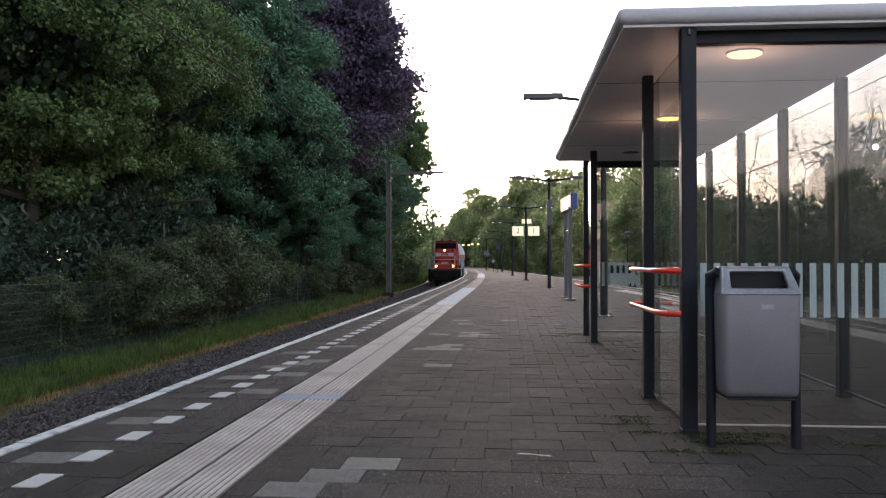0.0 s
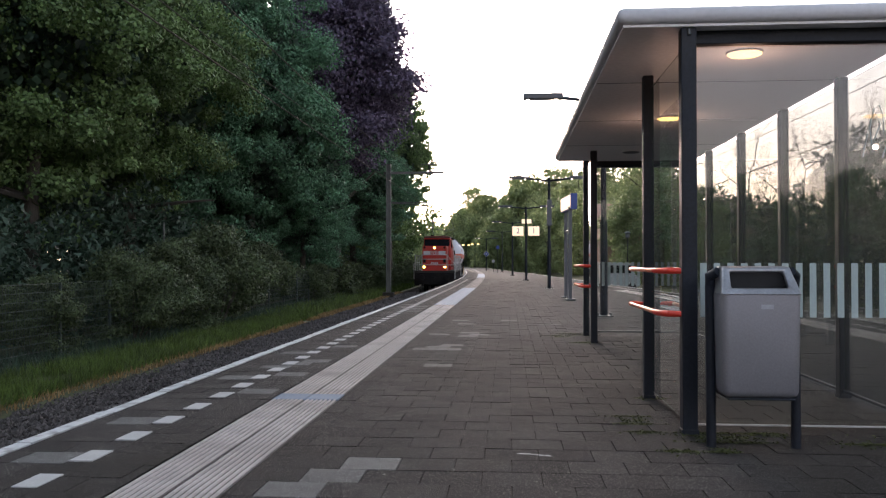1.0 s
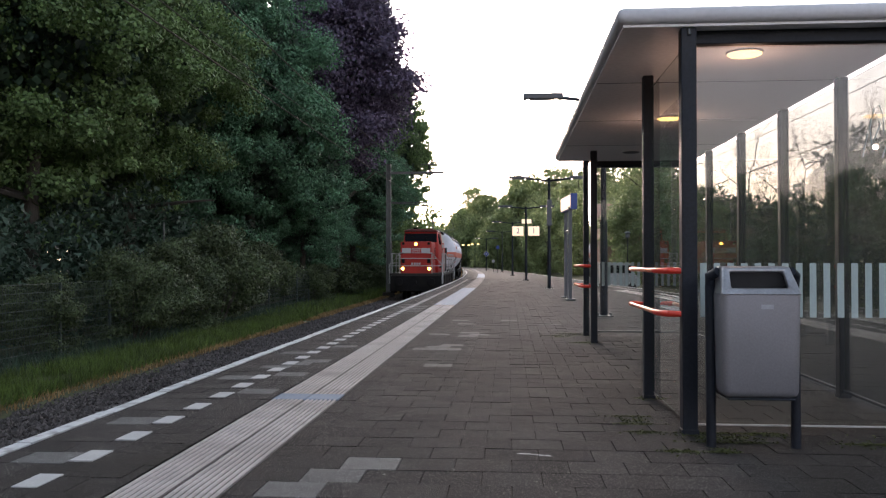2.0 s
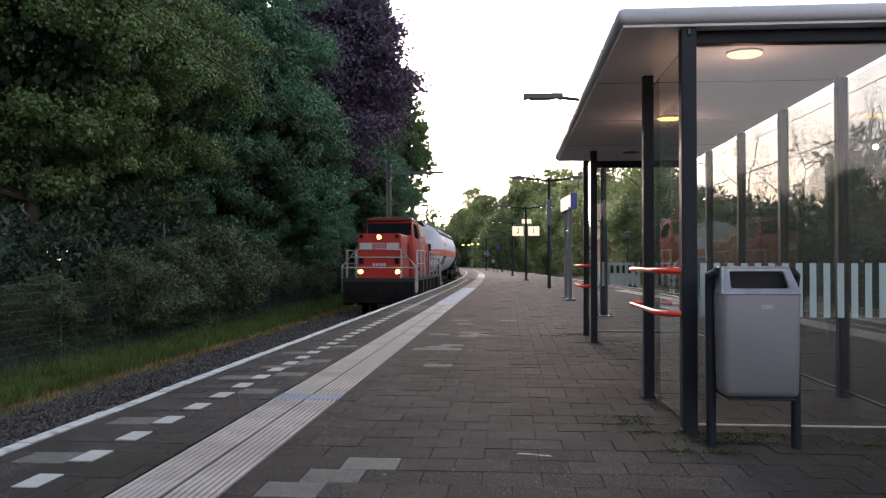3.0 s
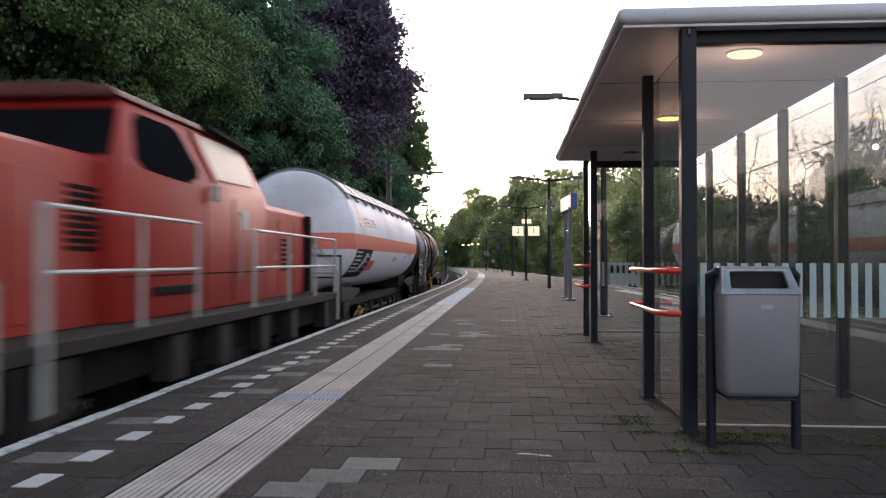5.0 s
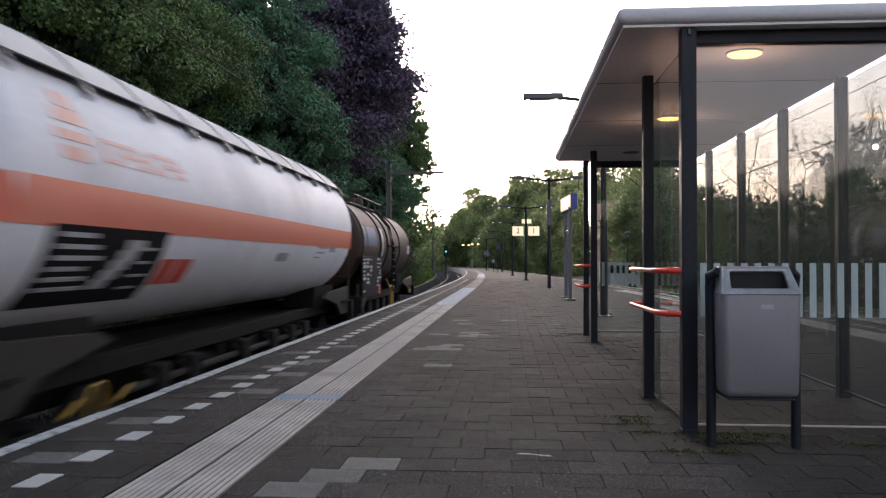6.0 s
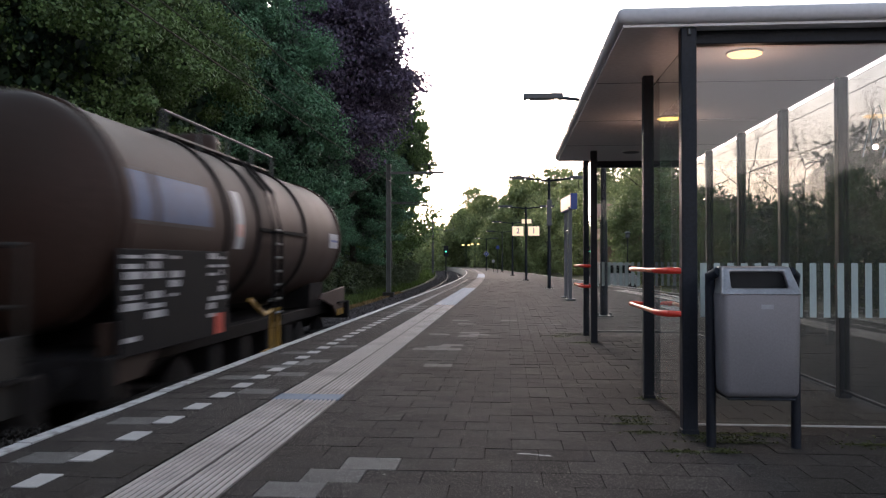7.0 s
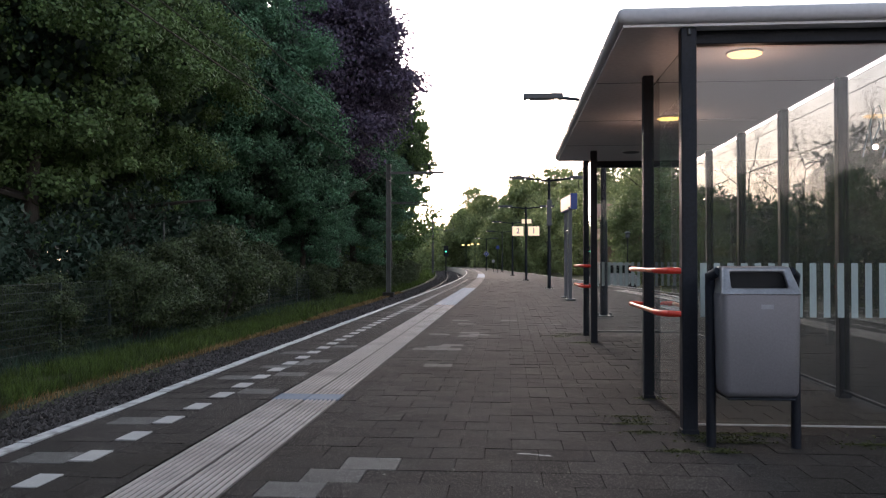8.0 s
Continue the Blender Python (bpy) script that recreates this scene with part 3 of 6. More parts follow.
def ballast_bed():
    """Loose angular stones heaped over the bed, finer and fewer far off."""
    rng = np.random.default_rng(5)
    v, f = [], []
    base = np.array([(1, 0, 0), (-1, 0, 0), (0, 1, 0), (0, -1, 0), (0, 0, 1), (0, 0, -1)], float)
    tri = [(0, 2, 4), (2, 1, 4), (1, 3, 4), (3, 0, 4), (2, 0, 5), (1, 2, 5), (3, 1, 5), (0, 3, 5)]
    for y0, y1, n, r in ((-25, 3, 5000, 0.045), (3, 16, 9000, 0.034), (16, 34, 8000, 0.042), (34, 80, 7000, 0.06), (80, 190, 5000, 0.09)):
        ys = rng.uniform(y0, y1, n)
        xs = rng.uniform(-7.55, -3.5, n)
        for x, y in zip(xs, ys):
            if x > -5.2 and y < 34 and rng.uniform() < 0.5:
                continue
            if abs(abs(x - TRACK_X) - 0.755) < 0.09:
                continue
            top = BED_Z + 0.05 + 0.09 * min(1, max(0, (x + 7.5) / 0.9)) + 0.03 * noise.noise((x * 2, y * 2, 1))
            k = base * rng.uniform(0.6, 1.3, (6, 1)) * r + rng.normal(0, 0.2 * r, (6, 3))
            k += (x + bend(y), y, top)
            o = len(v)
            v += k.tolist()
            f += [(a + o, b + o, c + o) for a, b, c in tri]
    tagged(raw("ballast", v, f, "ballast"), "dark grey crushed stone track ballast", "ballast", kind="stuff")
    tagged(strip("ballast_base", lambda y: -7.5 + bend(y), lambda y: -3.45 + bend(y), -1.3, BED_Z + 0.004, "ballast"), "compacted dark ballast base", "ballast", kind="structure")


ballast_bed()

# ---------------------------------------------------------------- shelter
SX0, SX1, SY0, SY1 = 1.33, 3.12, 6.33, 14.5


def post(x, y, w, d, z1, parent, z0=0.0):
    bm = box(x - w / 2, x + w / 2, y - d / 2, y + d / 2, z0, z1, 0.008)
    box(x - w / 2 - 0.005, x + w / 2 + 0.005, y - d / 2 - 0.005, y + d / 2 + 0.005, z0, z0 + 0.035, 0.003, bm)
    return part("post", bm, "black_steel", parent)


def shelter():
    sh = thing("platform_shelter", "glass-walled platform shelter with black posts and a flat grey roof", "shelter")
    # roof: rounded aluminium fascia round a pale soffit
    x0, x1, y0, y1 = 0.80, 3.2, 6.2, 14.62
    bm = box(x0, x1, y0, y1, 3.02, 3.14, 0.05, seg=4)
    roof = part("roof", bm, "fascia", sh, "brushed grey aluminium roof with rounded edge", smooth=True)
    soffit = part("soffit", box(x0 + 0.05, x1 - 0.05, y0 + 0.05, y1 - 0.05, 3.0, 3.019), "soffit", sh, "pale flat ceiling panel")
    for yj in (8.2, 10.4, 12.6):
        part("panel_joint", box(x0 + 0.06, x1 - 0.06, yj - 0.006, yj + 0.006, 2.997, 2.9995), "grey_steel", soffit)
    part("front_beam", box(SX0 + 0.064, SX1 - 0.06, SY0 + 0.05, SY0 + 0.14, 2.9, 2.999, 0.006), "black_steel", sh)
    part("end_beam", box(SX0 - 0.05, SX1 + 0.05, SY1 + 0.052, SY1 + 0.1, 2.88, 2.999, 0.006), "black_steel", sh)
    for x, y, w in ((SX0, SY0, 0.112), (1.298, 7.92, 0.096), (SX0, 13.22, 0.1), (SX0, SY1, 0.1)):
        post(x, y, w, w, 2.999, sh)
    for y in (SY0, 8.11, 9.78, 11.5, 13.3, SY1):
        post(SX1, y, 0.1, 0.1, 2.999, sh)
    part("bolt", rod((SX0 - 0.0, SY0 - 0.07, 2.94), (SX0 - 0.0, SY0 - 0.062, 2.985), 0.012), "galv", sh)

    def pane(x0, x1, y0, y1, z0=0.07, z1=2.89, mat="glass"):
        b = box(x0, x1, y0, y1, z0, z1)
        b.normal_update()
        big = max(b.faces, key=lambda f: f.calc_area() + (0.01 if f.normal.x + f.normal.y > 0 else 0))
        bmesh.ops.delete(b, geom=[big], context="FACES_ONLY")
        keep = max(b.faces, key=lambda f: f.calc_area())
        for f in b.faces:
            f.material_index = 0 if f is keep else 1
        o = part("glass_pane", b, mat, sh, "clear reflective glass pane")
        o.data.materials.append(M["glass_edge"])
        return o
    front = pane(SX0 + 0.066, SX1 - 0.052, SY0 + 0.11, SY0 + 0.12)
    for a, b in ((SY0, 7.92), (13.22, SY1)):
        pane(SX0 - 0.005, SX0 + 0.005, a + 0.08, b - 0.06)
    ys = (SY0 + 0.05, 8.11, 9.78, 11.5, 13.3, SY1)
    for a, b in zip(ys, ys[1:]):
        pane(SX1 - 0.005, SX1 + 0.005, a + 0.052, b - 0.052, z1=2.94, mat="glass_side")
    back = pane(SX0 + 0.06, SX1 - 0.06, SY1 - 0.005, SY1 + 0.005)
    # bottom rails
    part("bottom_rail", box(SX0 + 0.07, SX1 - 0.06, SY0 + 0.095, SY0 + 0.125, 0.04, 0.05, 0.002), "sill", sh)
    part("bottom_rail", box(SX0 + 0.06, SX1 - 0.06, SY1 - 0.025, SY1 + 0.025, 0.055, 0.085, 0.004), "galv", sh)
    part("bottom_rail", box(SX1 - 0.02, SX1 + 0.02, SY0 + 0.1, SY1 - 0.06, 0.05, 0.075, 0.004), "black_steel", sh)
    # frosted stripes against collisions, on the end panes
    def stripes(y, xs, parent):
        for x in xs:
            part("stripe", box(x, x + 0.048, y - 0.003, y - 0.0005, 0.852, 1.257), "frosted", parent)
    stripes(SY0 + 0.109, [SX0 + 0.11 + 0.1 * i for i in range(16)], front)
    stripes(SY1 - 0.006, [SX0 + 0.16 + 0.1 * i for i in range(15)], back)
    # scratched scrawl on the front pane
    for k, (x, z, h, lean) in enumerate(((2.63, 2.2, 0.3, 0.03), (2.70, 2.26, 0.34, -0.02), (2.77, 2.22, 0.36, 0.05), (2.85, 2.24, 0.3, -0.03))):
        part("scratch", pipe([(x, SY0 + 0.107, z - h / 2), (x + lean, SY0 + 0.107, z), (x + lean + 0.03, SY0 + 0.107, z + h * 0.42), (x + lean + 0.07, SY0 + 0.107, z + h * 0.5), (x + lean + 0.095, SY0 + 0.107, z + h * 0.3), (x + 0.08, SY0 + 0.107, z - h * 0.1)], 0.0035, seg=5), "frosted", front, "whitish scratched scrawl line")
    # ceiling lamps
    for x, y in ((1.95, 7.07), (1.92, 10.2), (1.92, 13.3)):
        lamp = part("ceiling_lamp", revolve([(0.143, 2.984), (0.148, 2.99), (0.148, 2.999)], 32, "Z"), "soffit", sh, "round recessed lamp housing")
        lamp.location = (x, y, 0)
        lit = y < 12
        part("diffuser", revolve([(0.02, 2.965), (0.07, 2.967), (0.12, 2.974), (0.136, 2.983)], 32, "Z"), "lamp_glow" if lit else "grey_steel", lamp, "glowing warm yellow disc" if lit else "dull grey unlit disc", smooth=True)
        if not lit:
            continue
        li = new("shelter_lamp_light", bpy.data.lights.new("shelter_lamp_light", "POINT"))
        li.data.energy, li.data.shadow_soft_size, li.data.color = 1.6, 0.03, (1.0, 0.62, 0.42)
        li.location = (x, y, 2.62)
    # lean-on rails bent outwards from the side posts
    for ya, yb in ((SY0, 7.92), (13.22, SY1)):
        for z in (1.2, 0.88):
            xa, xo = SX0 - 0.06, SX0 - 0.20
            r = part("lean_rail", pipe([(xo, ya + 0.30, z), (xo, yb - 0.05, z)], 0.018), "wood_grip", sh, "worn orange lean-on rail", smooth=True)
            part("rail_bracket", pipe([(xa + 0.03, ya, z), (xo + 0.06, ya + 0.02, z), (xo + 0.01, ya + 0.12, z), (xo, ya + 0.30, z)], 0.022), "red_grip", r, "red bent bracket", smooth=True)
            part("rail_bracket", pipe([(xa + 0.04, yb, z), (xo + 0.03, yb, z), (xo, yb - 0.05, z)], 0.022), "red_grip", r, "red bent bracket", smooth=True)
    return sh


shelter()


def litter_bin():
    b = thing("litter_bin", "grey steel litter bin hung on a bent black tube frame", "bin", at=pose(0, 0, 0))
    x0, x1, y0, y1 = 1.402, 1.925, 5.66, 6.02
    body = box(x0, x1, y0, y1, 0.365, 1.09, 0.05, seg=5)
    for v in body.verts:
        if v.co.z < 0.7:
            k = (0.7 - v.co.z) * 0.045
            v.co.x += k if v.co.x < (x0 + x1) / 2 else -k
    part("body", body, "bin_steel", b, "smooth grey steel bin body", smooth=True)
    # hood: sloping front with an opening
    bm = bmesh.new()
    zs, zt = 1.055, 1.237
    yb0, yt0 = y0 - 0.008, y0 + 0.13

    out = [bm.verts.new(p) for p in ((x0 + 0.003, yb0, zs), (x1 - 0.003, yb0, zs), (x1 - 0.04, yt0, zt), (x0 + 0.04, yt0, zt))]
    inn = [bm.verts.new(p) for p in ((x0 + 0.075, yb0 + 0.03, zs + 0.042), (x1 - 0.075, yb0 + 0.03, zs + 0.042), (x1 - 0.085, yt0 - 0.02, zt - 0.032), (x0 + 0.085, yt0 - 0.02, zt - 0.032))]
    deep = [bm.verts.new((v.co.x, v.co.y + 0.035, v.co.z - 0.012)) for v in inn]
    back = [bm.verts.new(p) for p in ((x0 + 0.003, y1, zs), (x1 - 0.003, y1, zs), (x1 - 0.04, y1 - 0.03, zt), (x0 + 0.04, y1 - 0.03, zt))]
    for i in range(4):
        j = (i + 1) % 4
        bm.faces.new((out[i], out[j], inn[j], inn[i]))
        bm.faces.new((inn[i], inn[j], deep[j], deep[i]))
    bm.faces.new((out[3], out[2], back[2], back[3]))
    bm.faces.new((out[0], out[3], back[3], back[0]))
    bm.faces.new((out[2], out[1], back[1], back[2]))
    bm.faces.new((back[0], back[3], back[2], back[1]))
    bmesh.ops.recalc_face_normals(bm, faces=bm.faces[:])
    sharp = [e for e in bm.edges if len(e.link_faces) == 2 and e.calc_face_angle(0) > 0.3]
    bmesh.ops.bevel(bm, geom=sharp, offset=0.02, segments=4, profile=0.5, affect="EDGES")
    hood = part("hood", bm, "bin_rim", b, "worn shiny steel hood with a slanted slot", smooth=True)
    part("slot", box(x0 + 0.06, x1 - 0.06, y0 + 0.15, y0 + 0.20, zs, zt - 0.03), "black", hood, "dark opening")
    part("slot_floor", box(x0 + 0.05, x1 - 0.05, y0 + 0.03, y0 + 0.2, zs + 0.0, zs + 0.012), "black", hood)
    part("seam", box(x0 + 0.012, x1 - 0.012, y0 - 0.006, y1, 1.050, 1.060, 0.003), "bin_rim", b)
    part("base_lip", box(x0 + 0.045, x1 - 0.045, y0 + 0.006, y1, 0.352, 0.368, 0.006), "black_steel", b)
    part("old_label", box(1.66, 1.74, y0 - 0.0015, y0 + 0.001, 0.955, 0.985), "ink_grey", b, "rubbed-off sticker patch")
    for x in (1.385, 1.950):
        part("leg", pipe([(x, 5.88, 0.0), (x, 5.90, 1.02), (x, 5.90, 1.10), (x, 5.89, 1.17), (x + (0.04 if x < 1.5 else -0.04), 5.84, 1.20)], 0.034), "black_steel", b, "black bent tube leg", smooth=True)
    return b


litter_bin()

# ---------------------------------------------------------------- train


def bogie(parent, y, gauge_x=0.755, r=0.46, base=1.8):
    bg = part("bogie", box(-1.0, -0.88, y - base / 2 - 0.55, y + base / 2 + 0.55, 0.42, 0.68, 0.02), "loco_dark", parent, "dark steel bogie")
    b2 = box(0.88, 1.0, y - base / 2 - 0.55, y + base / 2 + 0.55, 0.42, 0.68, 0.02)
    box(-0.9, 0.9, y - 0.2, y + 0.2, 0.4, 0.7, 0.02, b2)
    part("side_frame", b2, "loco_dark", bg)
    for dy in (-base / 2, base / 2):
        for x in (-0.75, 0.75):
            w = part("wheel", revolve([(0.12, -0.075), (r - 0.06, -0.05), (r - 0.05, -0.065), (r, -0.065), (r + 0.03, 0.05), (r, 0.07), (0.15, 0.07)], 28, "X"), "loco_dark", bg, smooth=True)
            w.location = (x, y + dy, r)
        part("axle_box", box(0.9, 1.08, y + dy - 0.16, y + dy + 0.16, 0.32, 0.62, 0.03), "loco_frame", bg)
        for s in (-0.3, 0.3):
            part("spring", revolve([(0.07, 0.3), (0.09, 0.36), (0.07, 0.42), (0.09, 0.48), (0.07, 0.54), (0.09, 0.6), (0.07, 0.66)], 12, "Z"), "loco_frame", bg).location = (0.99, y + dy + s, 0)
    return bg


def buffers(parent, y, way):
    for x in (-0.875, 0.875):
        s = part("buffer", rod((x, y, 1.06), (x, y + way * 0.42, 1.06), 0.11, seg=16), "loco_dark", parent, smooth=True)
        part("buffer_head", revolve([(0.20, 0), (0.225, 0.02), (0.2, 0.05), (0.05, 0.065)], 20, "Y"), "loco_dark", s, smooth=True).matrix_basis = pose(x, y + way * 0.42, 1.06, 0, 0, 0 if way > 0 else 180)
    part("coupling_hook", box(-0.06, 0.06, min(y, y + way * 0.3), max(y, y + way * 0.3), 0.95, 1.1, 0.02), "loco_dark", parent)


def locomotive():
    lo = thing("diesel_locomotive", "red diesel shunting locomotive with lit yellow headlights hauling tank wagons", "locomotive")
    L = 6.0
    deck = box(-1.43, 1.43, -L, L, 1.38, 1.52, 0.015)
    part("deck", deck, "loco_frame", lo, "dusty grey walkway deck")
    part("frame_beam", box(-1.2, 1.2, -L + 0.3, L - 0.3, 0.95, 1.379, 0.02), "loco_dark", lo)
    for s in (-1, 1):
        part("buffer_beam", box(-1.4, 1.4, s * L - 0.12 + (0.06 if s > 0 else 0.06) - 0.06, s * L + 0.06, 0.55, 1.379, 0.02), "loco_dark", lo, "sooty black buffer beam")
        part("steps", box(-1.42, -1.1, s * (L - 0.45) - 0.18, s * (L - 0.45) + 0.18, 0.45, 1.37, 0.01), "loco_dark", lo)
        part("steps", box(1.1, 1.42, s * (L - 0.45) - 0.18, s * (L - 0.45) + 0.18, 0.45, 1.37, 0.01), "loco_dark", lo)
        buffers(lo, s * (L + 0.05), s)
    part("fuel_tank", box(-1.25, 1.25, -1.5, 1.5, 0.45, 0.949, 0.06), "loco_dark", lo)
    for y in (-3.6, 3.6):
        bogie(lo, y, r=0.5, base=2.1)
    # hoods, each with chamfered upper corners
    def hood_shape(w, z1, c):
        return [(-w, 1.521), (w, 1.521), (w, z1 - c), (w - c, z1), (-w + c, z1), (-w, z1 - c)]
    front = part("front_hood", prism(hood_shape(0.85, 3.26, 0.05), -L + 0.14, -3.145, bevel=0.012), "loco_red", lo, "red engine hood with grey panels")
    rear = part("rear_hood", prism(hood_shape(0.85, 3.18, 0.1), 2.205, L - 0.35, bevel=0.02), "loco_red", lo, "red rear engine hood")
    yf = -L + 0.14
    for x0, x1 in ((-0.78, -0.28), (0.28, 0.78)):
        part("grey_panel", box(x0, x1, yf - 0.006, yf - 0.001, 2.64, 2.90), "loco_grey", front, "light grey painted panel")
    lg = part("logo_plate", box(-0.22, 0.22, yf - 0.008, yf - 0.001, 2.66, 2.89), "loco_grey", front, "pale square operator logo")
    part("logo_field", box(-0.195, 0.195, yf - 0.012, yf - 0.0085, 2.685, 2.865), "loco_red", lg)
    for x in (-0.085, 0.085):
        part("logo_bar", box(x - 0.055, x + 0.055, yf - 0.016, yf - 0.0125, 2.72, 2.83), "loco_grey", lg)
        part("logo_gap", box(x - 0.028, x + 0.028, yf - 0.019, yf - 0.0165, 2.745, 2.805), "loco_red", lg)
    for i in range(4):
        part("number_bar", box(-0.26 + i * 0.135, -0.16 + i * 0.135, yf - 0.006, yf - 0.001, 1.98, 2.10), "loco_grey", front, "plain pale bar")
    for x, z, r in ((-0.73, 1.77, 0.088), (0.73, 1.77, 0.088), (0.0, 3.12, 0.085)):
        h = part("headlight", rod((x, yf + 0.03, z), (x, yf - 0.06, z), r + 0.022, seg=24), "loco_dark", front, smooth=True)
        part("lens", revolve([(r, 0.0), (r * 0.9, 0.02), (r * 0.5, 0.035), (0.01, 0.04)], 24, "Y"), "headlight", h, "bright yellow headlight", smooth=True).matrix_basis = pose(x, yf - 0.061, z, 0, 0, 180)
    for x in (-0.7, 0.7):
        part("marker_lamp", rod((x, yf + 0.02, 3.15), (x, yf - 0.07, 3.15), 0.075, seg=16), "loco_dark", front, smooth=True)
        part("horn_box", box(x - 0.09, x + 0.09, yf - 0.09, yf, 2.08, 2.34, 0.03), "loco_dark", front)
    # louvres and hatches on the hood sides
    for s in (-1, 1):
        def side(name, y0, y1, z0, z1, mat, parent, x=0.851, out=0.012, label="", bevel=0.0):
            return part(name, box(min(s * x, s * (x + out)), max(s * x, s * (x + out)), y0, y1, z0, z1, bevel), mat, parent, label)
        for i in range(9):
            side("louvre", -3.85, -3.25, 2.28 + i * 0.075, 2.32 + i * 0.075, "loco_dark", front, out=0.02)
        for y0 in (-5.7, -4.85):
            side("hatch", y0, y0 + 0.75, 1.62, 3.0, "loco_red", front, bevel=0.004)
        for y0 in (2.4, 3.5, 4.6):
            hatch = side("hatch", y0, y0 + 0.98, 1.62, 2.95, "loco_red", rear, bevel=0.004)
            side("latch", y0 + 0.85, y0 + 0.9, 2.2, 2.32, "handrail", hatch, x=0.864)
        for i in range(7):
            side("louvre", 3.65, 4.3, 2.0 + i * 0.09, 2.05 + i * 0.09, "loco_dark", rear, x=0.864)
        side("end_pipe", 5.4, 5.6, 1.55, 3.1, "loco_dark", rear, out=0.12, label="dark exhaust stack", bevel=0.03)
    # cab: a little wider than the hoods, its rear leaning forward under a visor
    bm = bmesh.new()
    lo_y, hi_y, zr = (-3.15, 2.2), (-2.95, 0.95), 3.9
    ring = []
    for z, w, (ya, yb) in ((1.521, 1.02, lo_y), (3.2, 1.02, lo_y), (zr, 0.95, hi_y)):
        ring.append([bm.verts.new(p) for p in ((-w, ya, z), (w, ya, z), (w, yb, z), (-w, yb, z))])
    bm.faces.new(ring[0][::-1])
    bm.faces.new(ring[2])
    for p, q in zip(ring, ring[1:]):
        for i in range(4):
            bm.faces.new((p[i], p[(i + 1) % 4], q[(i + 1) % 4], q[i]))
    bmesh.ops.bevel(bm, geom=bm.edges[:], offset=0.03, segments=2, profile=0.5, affect="EDGES")
    cab = part("cab", bm, "loco_red", lo, "red driver's cab with wide dark windows", smooth=True)
    part("cab_roof", prism([(-1.0, 3.902), (1.0, 3.902), (0.93, 4.0), (0.5, 4.06), (-0.5, 4.06), (-0.93, 4.0)], -3.12, 0.9, bevel=0.03), "loco_roof", cab, "sooty dark red cab roof")
    part("visor", prism([(-0.6, 3.93), (1.3, 3.84), (1.3, 3.87), (-0.6, 3.99)], -1.09, 1.09, "X"), "loco_dark", cab, "dark overhanging sun visor")
    part("roof_vent", rod((-0.45, -1.5, 4.04), (-0.45, -1.5, 4.19), 0.12, seg=16), "loco_dark", cab)
    part("roof_vent", rod((0.35, -0.6, 4.04), (0.35, -0.6, 4.17), 0.15, seg=16), "loco_dark", cab)

    def slope_y(z, ya, yb):
        return ya + (yb - ya) * (z - 3.2) / (zr - 3.2)

    def leaning_pane(x0, x1, z0, z1, ya, yb, out, mat, label):
        b = bmesh.new()
        vs = [b.verts.new((x, slope_y(z, ya, yb) + out * d, z)) for d in (0.012, 0.026) for x, z in ((x0, z0), (x1, z0), (x1, z1), (x0, z1))]
        b.faces.new(vs[:4])
        b.faces.new(vs[4:])
        for i in range(4):
            b.faces.new((vs[i], vs[(i + 1) % 4], vs[4 + (i + 1) % 4], vs[4 + i]))
        bmesh.ops.recalc_face_normals(b, faces=b.faces[:])
        return part("windscreen", b, mat, cab, label)
    leaning_pane(-0.93, 0.93, 3.29, 3.8, lo_y[0], hi_y[0], -1, "window", "dark wide windscreen")
    leaning_pane(-0.88, 0.88, 3.28, 3.82, lo_y[1], hi_y[1], 1, "windscreen_dust", "dusty pale rear windscreen")
    for x in (-0.5, 0.3):
        part("wiper", box(x, x + 0.02, -3.14, -3.10, 3.32, 3.66), "loco_dark", cab)
    for s in (-1, 1):
        def side_pane(name, outline, mat, label, out=0.016):
            b = bmesh.new()
            n = len(outline)
            vs = [b.verts.new((s * (1.02 - 0.07 * max(0.0, z - 3.2) / 0.7 + d), y, z)) for d in (0.004, 0.004 + out) for y, z in outline]
            b.faces.new(vs[:n])
            b.faces.new(vs[n:])
            for i in range(n):
                b.faces.new((vs[i], vs[(i + 1) % n], vs[n + (i + 1) % n], vs[n + i]))
            bmesh.ops.recalc_face_normals(b, faces=b.faces[:])
            return part(name, b, mat, cab, label)
        side_pane("side_window", [(-2.72, 3.3), (-2.5, 3.2), (-1.25, 3.16), (-0.95, 3.24), (-0.9, 3.36), (-1.5, 3.76), (-1.7, 3.8), (-2.6, 3.8), (-2.72, 3.72)], "window", "dark rounded side window")
        side_pane("quarter_window", [(-0.2, 3.3), (1.5, 3.34), (0.85, 3.84), (-0.95, 3.84)], "windscreen_dust", "dusty pale leaning quarter window")
        side_pane("window_pillar", [(-0.32, 3.24), (-0.2, 3.28), (-0.95, 3.86), (-1.1, 3.86)], "loco_red", "", 0.03)
        part("mirror", box(min(s * 1.04, s * 1.16), max(s * 1.04, s * 1.16), -0.5, -0.43, 2.98, 3.2, 0.02), "handrail", cab)
        for y0, y1, z0, z1 in ((-0.62, -0.6, 1.6, 3.1), (0.5, 0.52, 1.6, 3.1), (-3.05, 2.1, 2.0, 2.02)):
            part("door_line", box(min(s * 1.021, s * 1.027), max(s * 1.021, s * 1.027), y0, y1, z0, z1), "loco_dark", cab)
        part("vent_slot", box(min(s * 1.021, s * 1.06), max(s * 1.021, s * 1.06), -2.3, -0.9, 1.78, 1.88, 0.01), "loco_dark", cab)
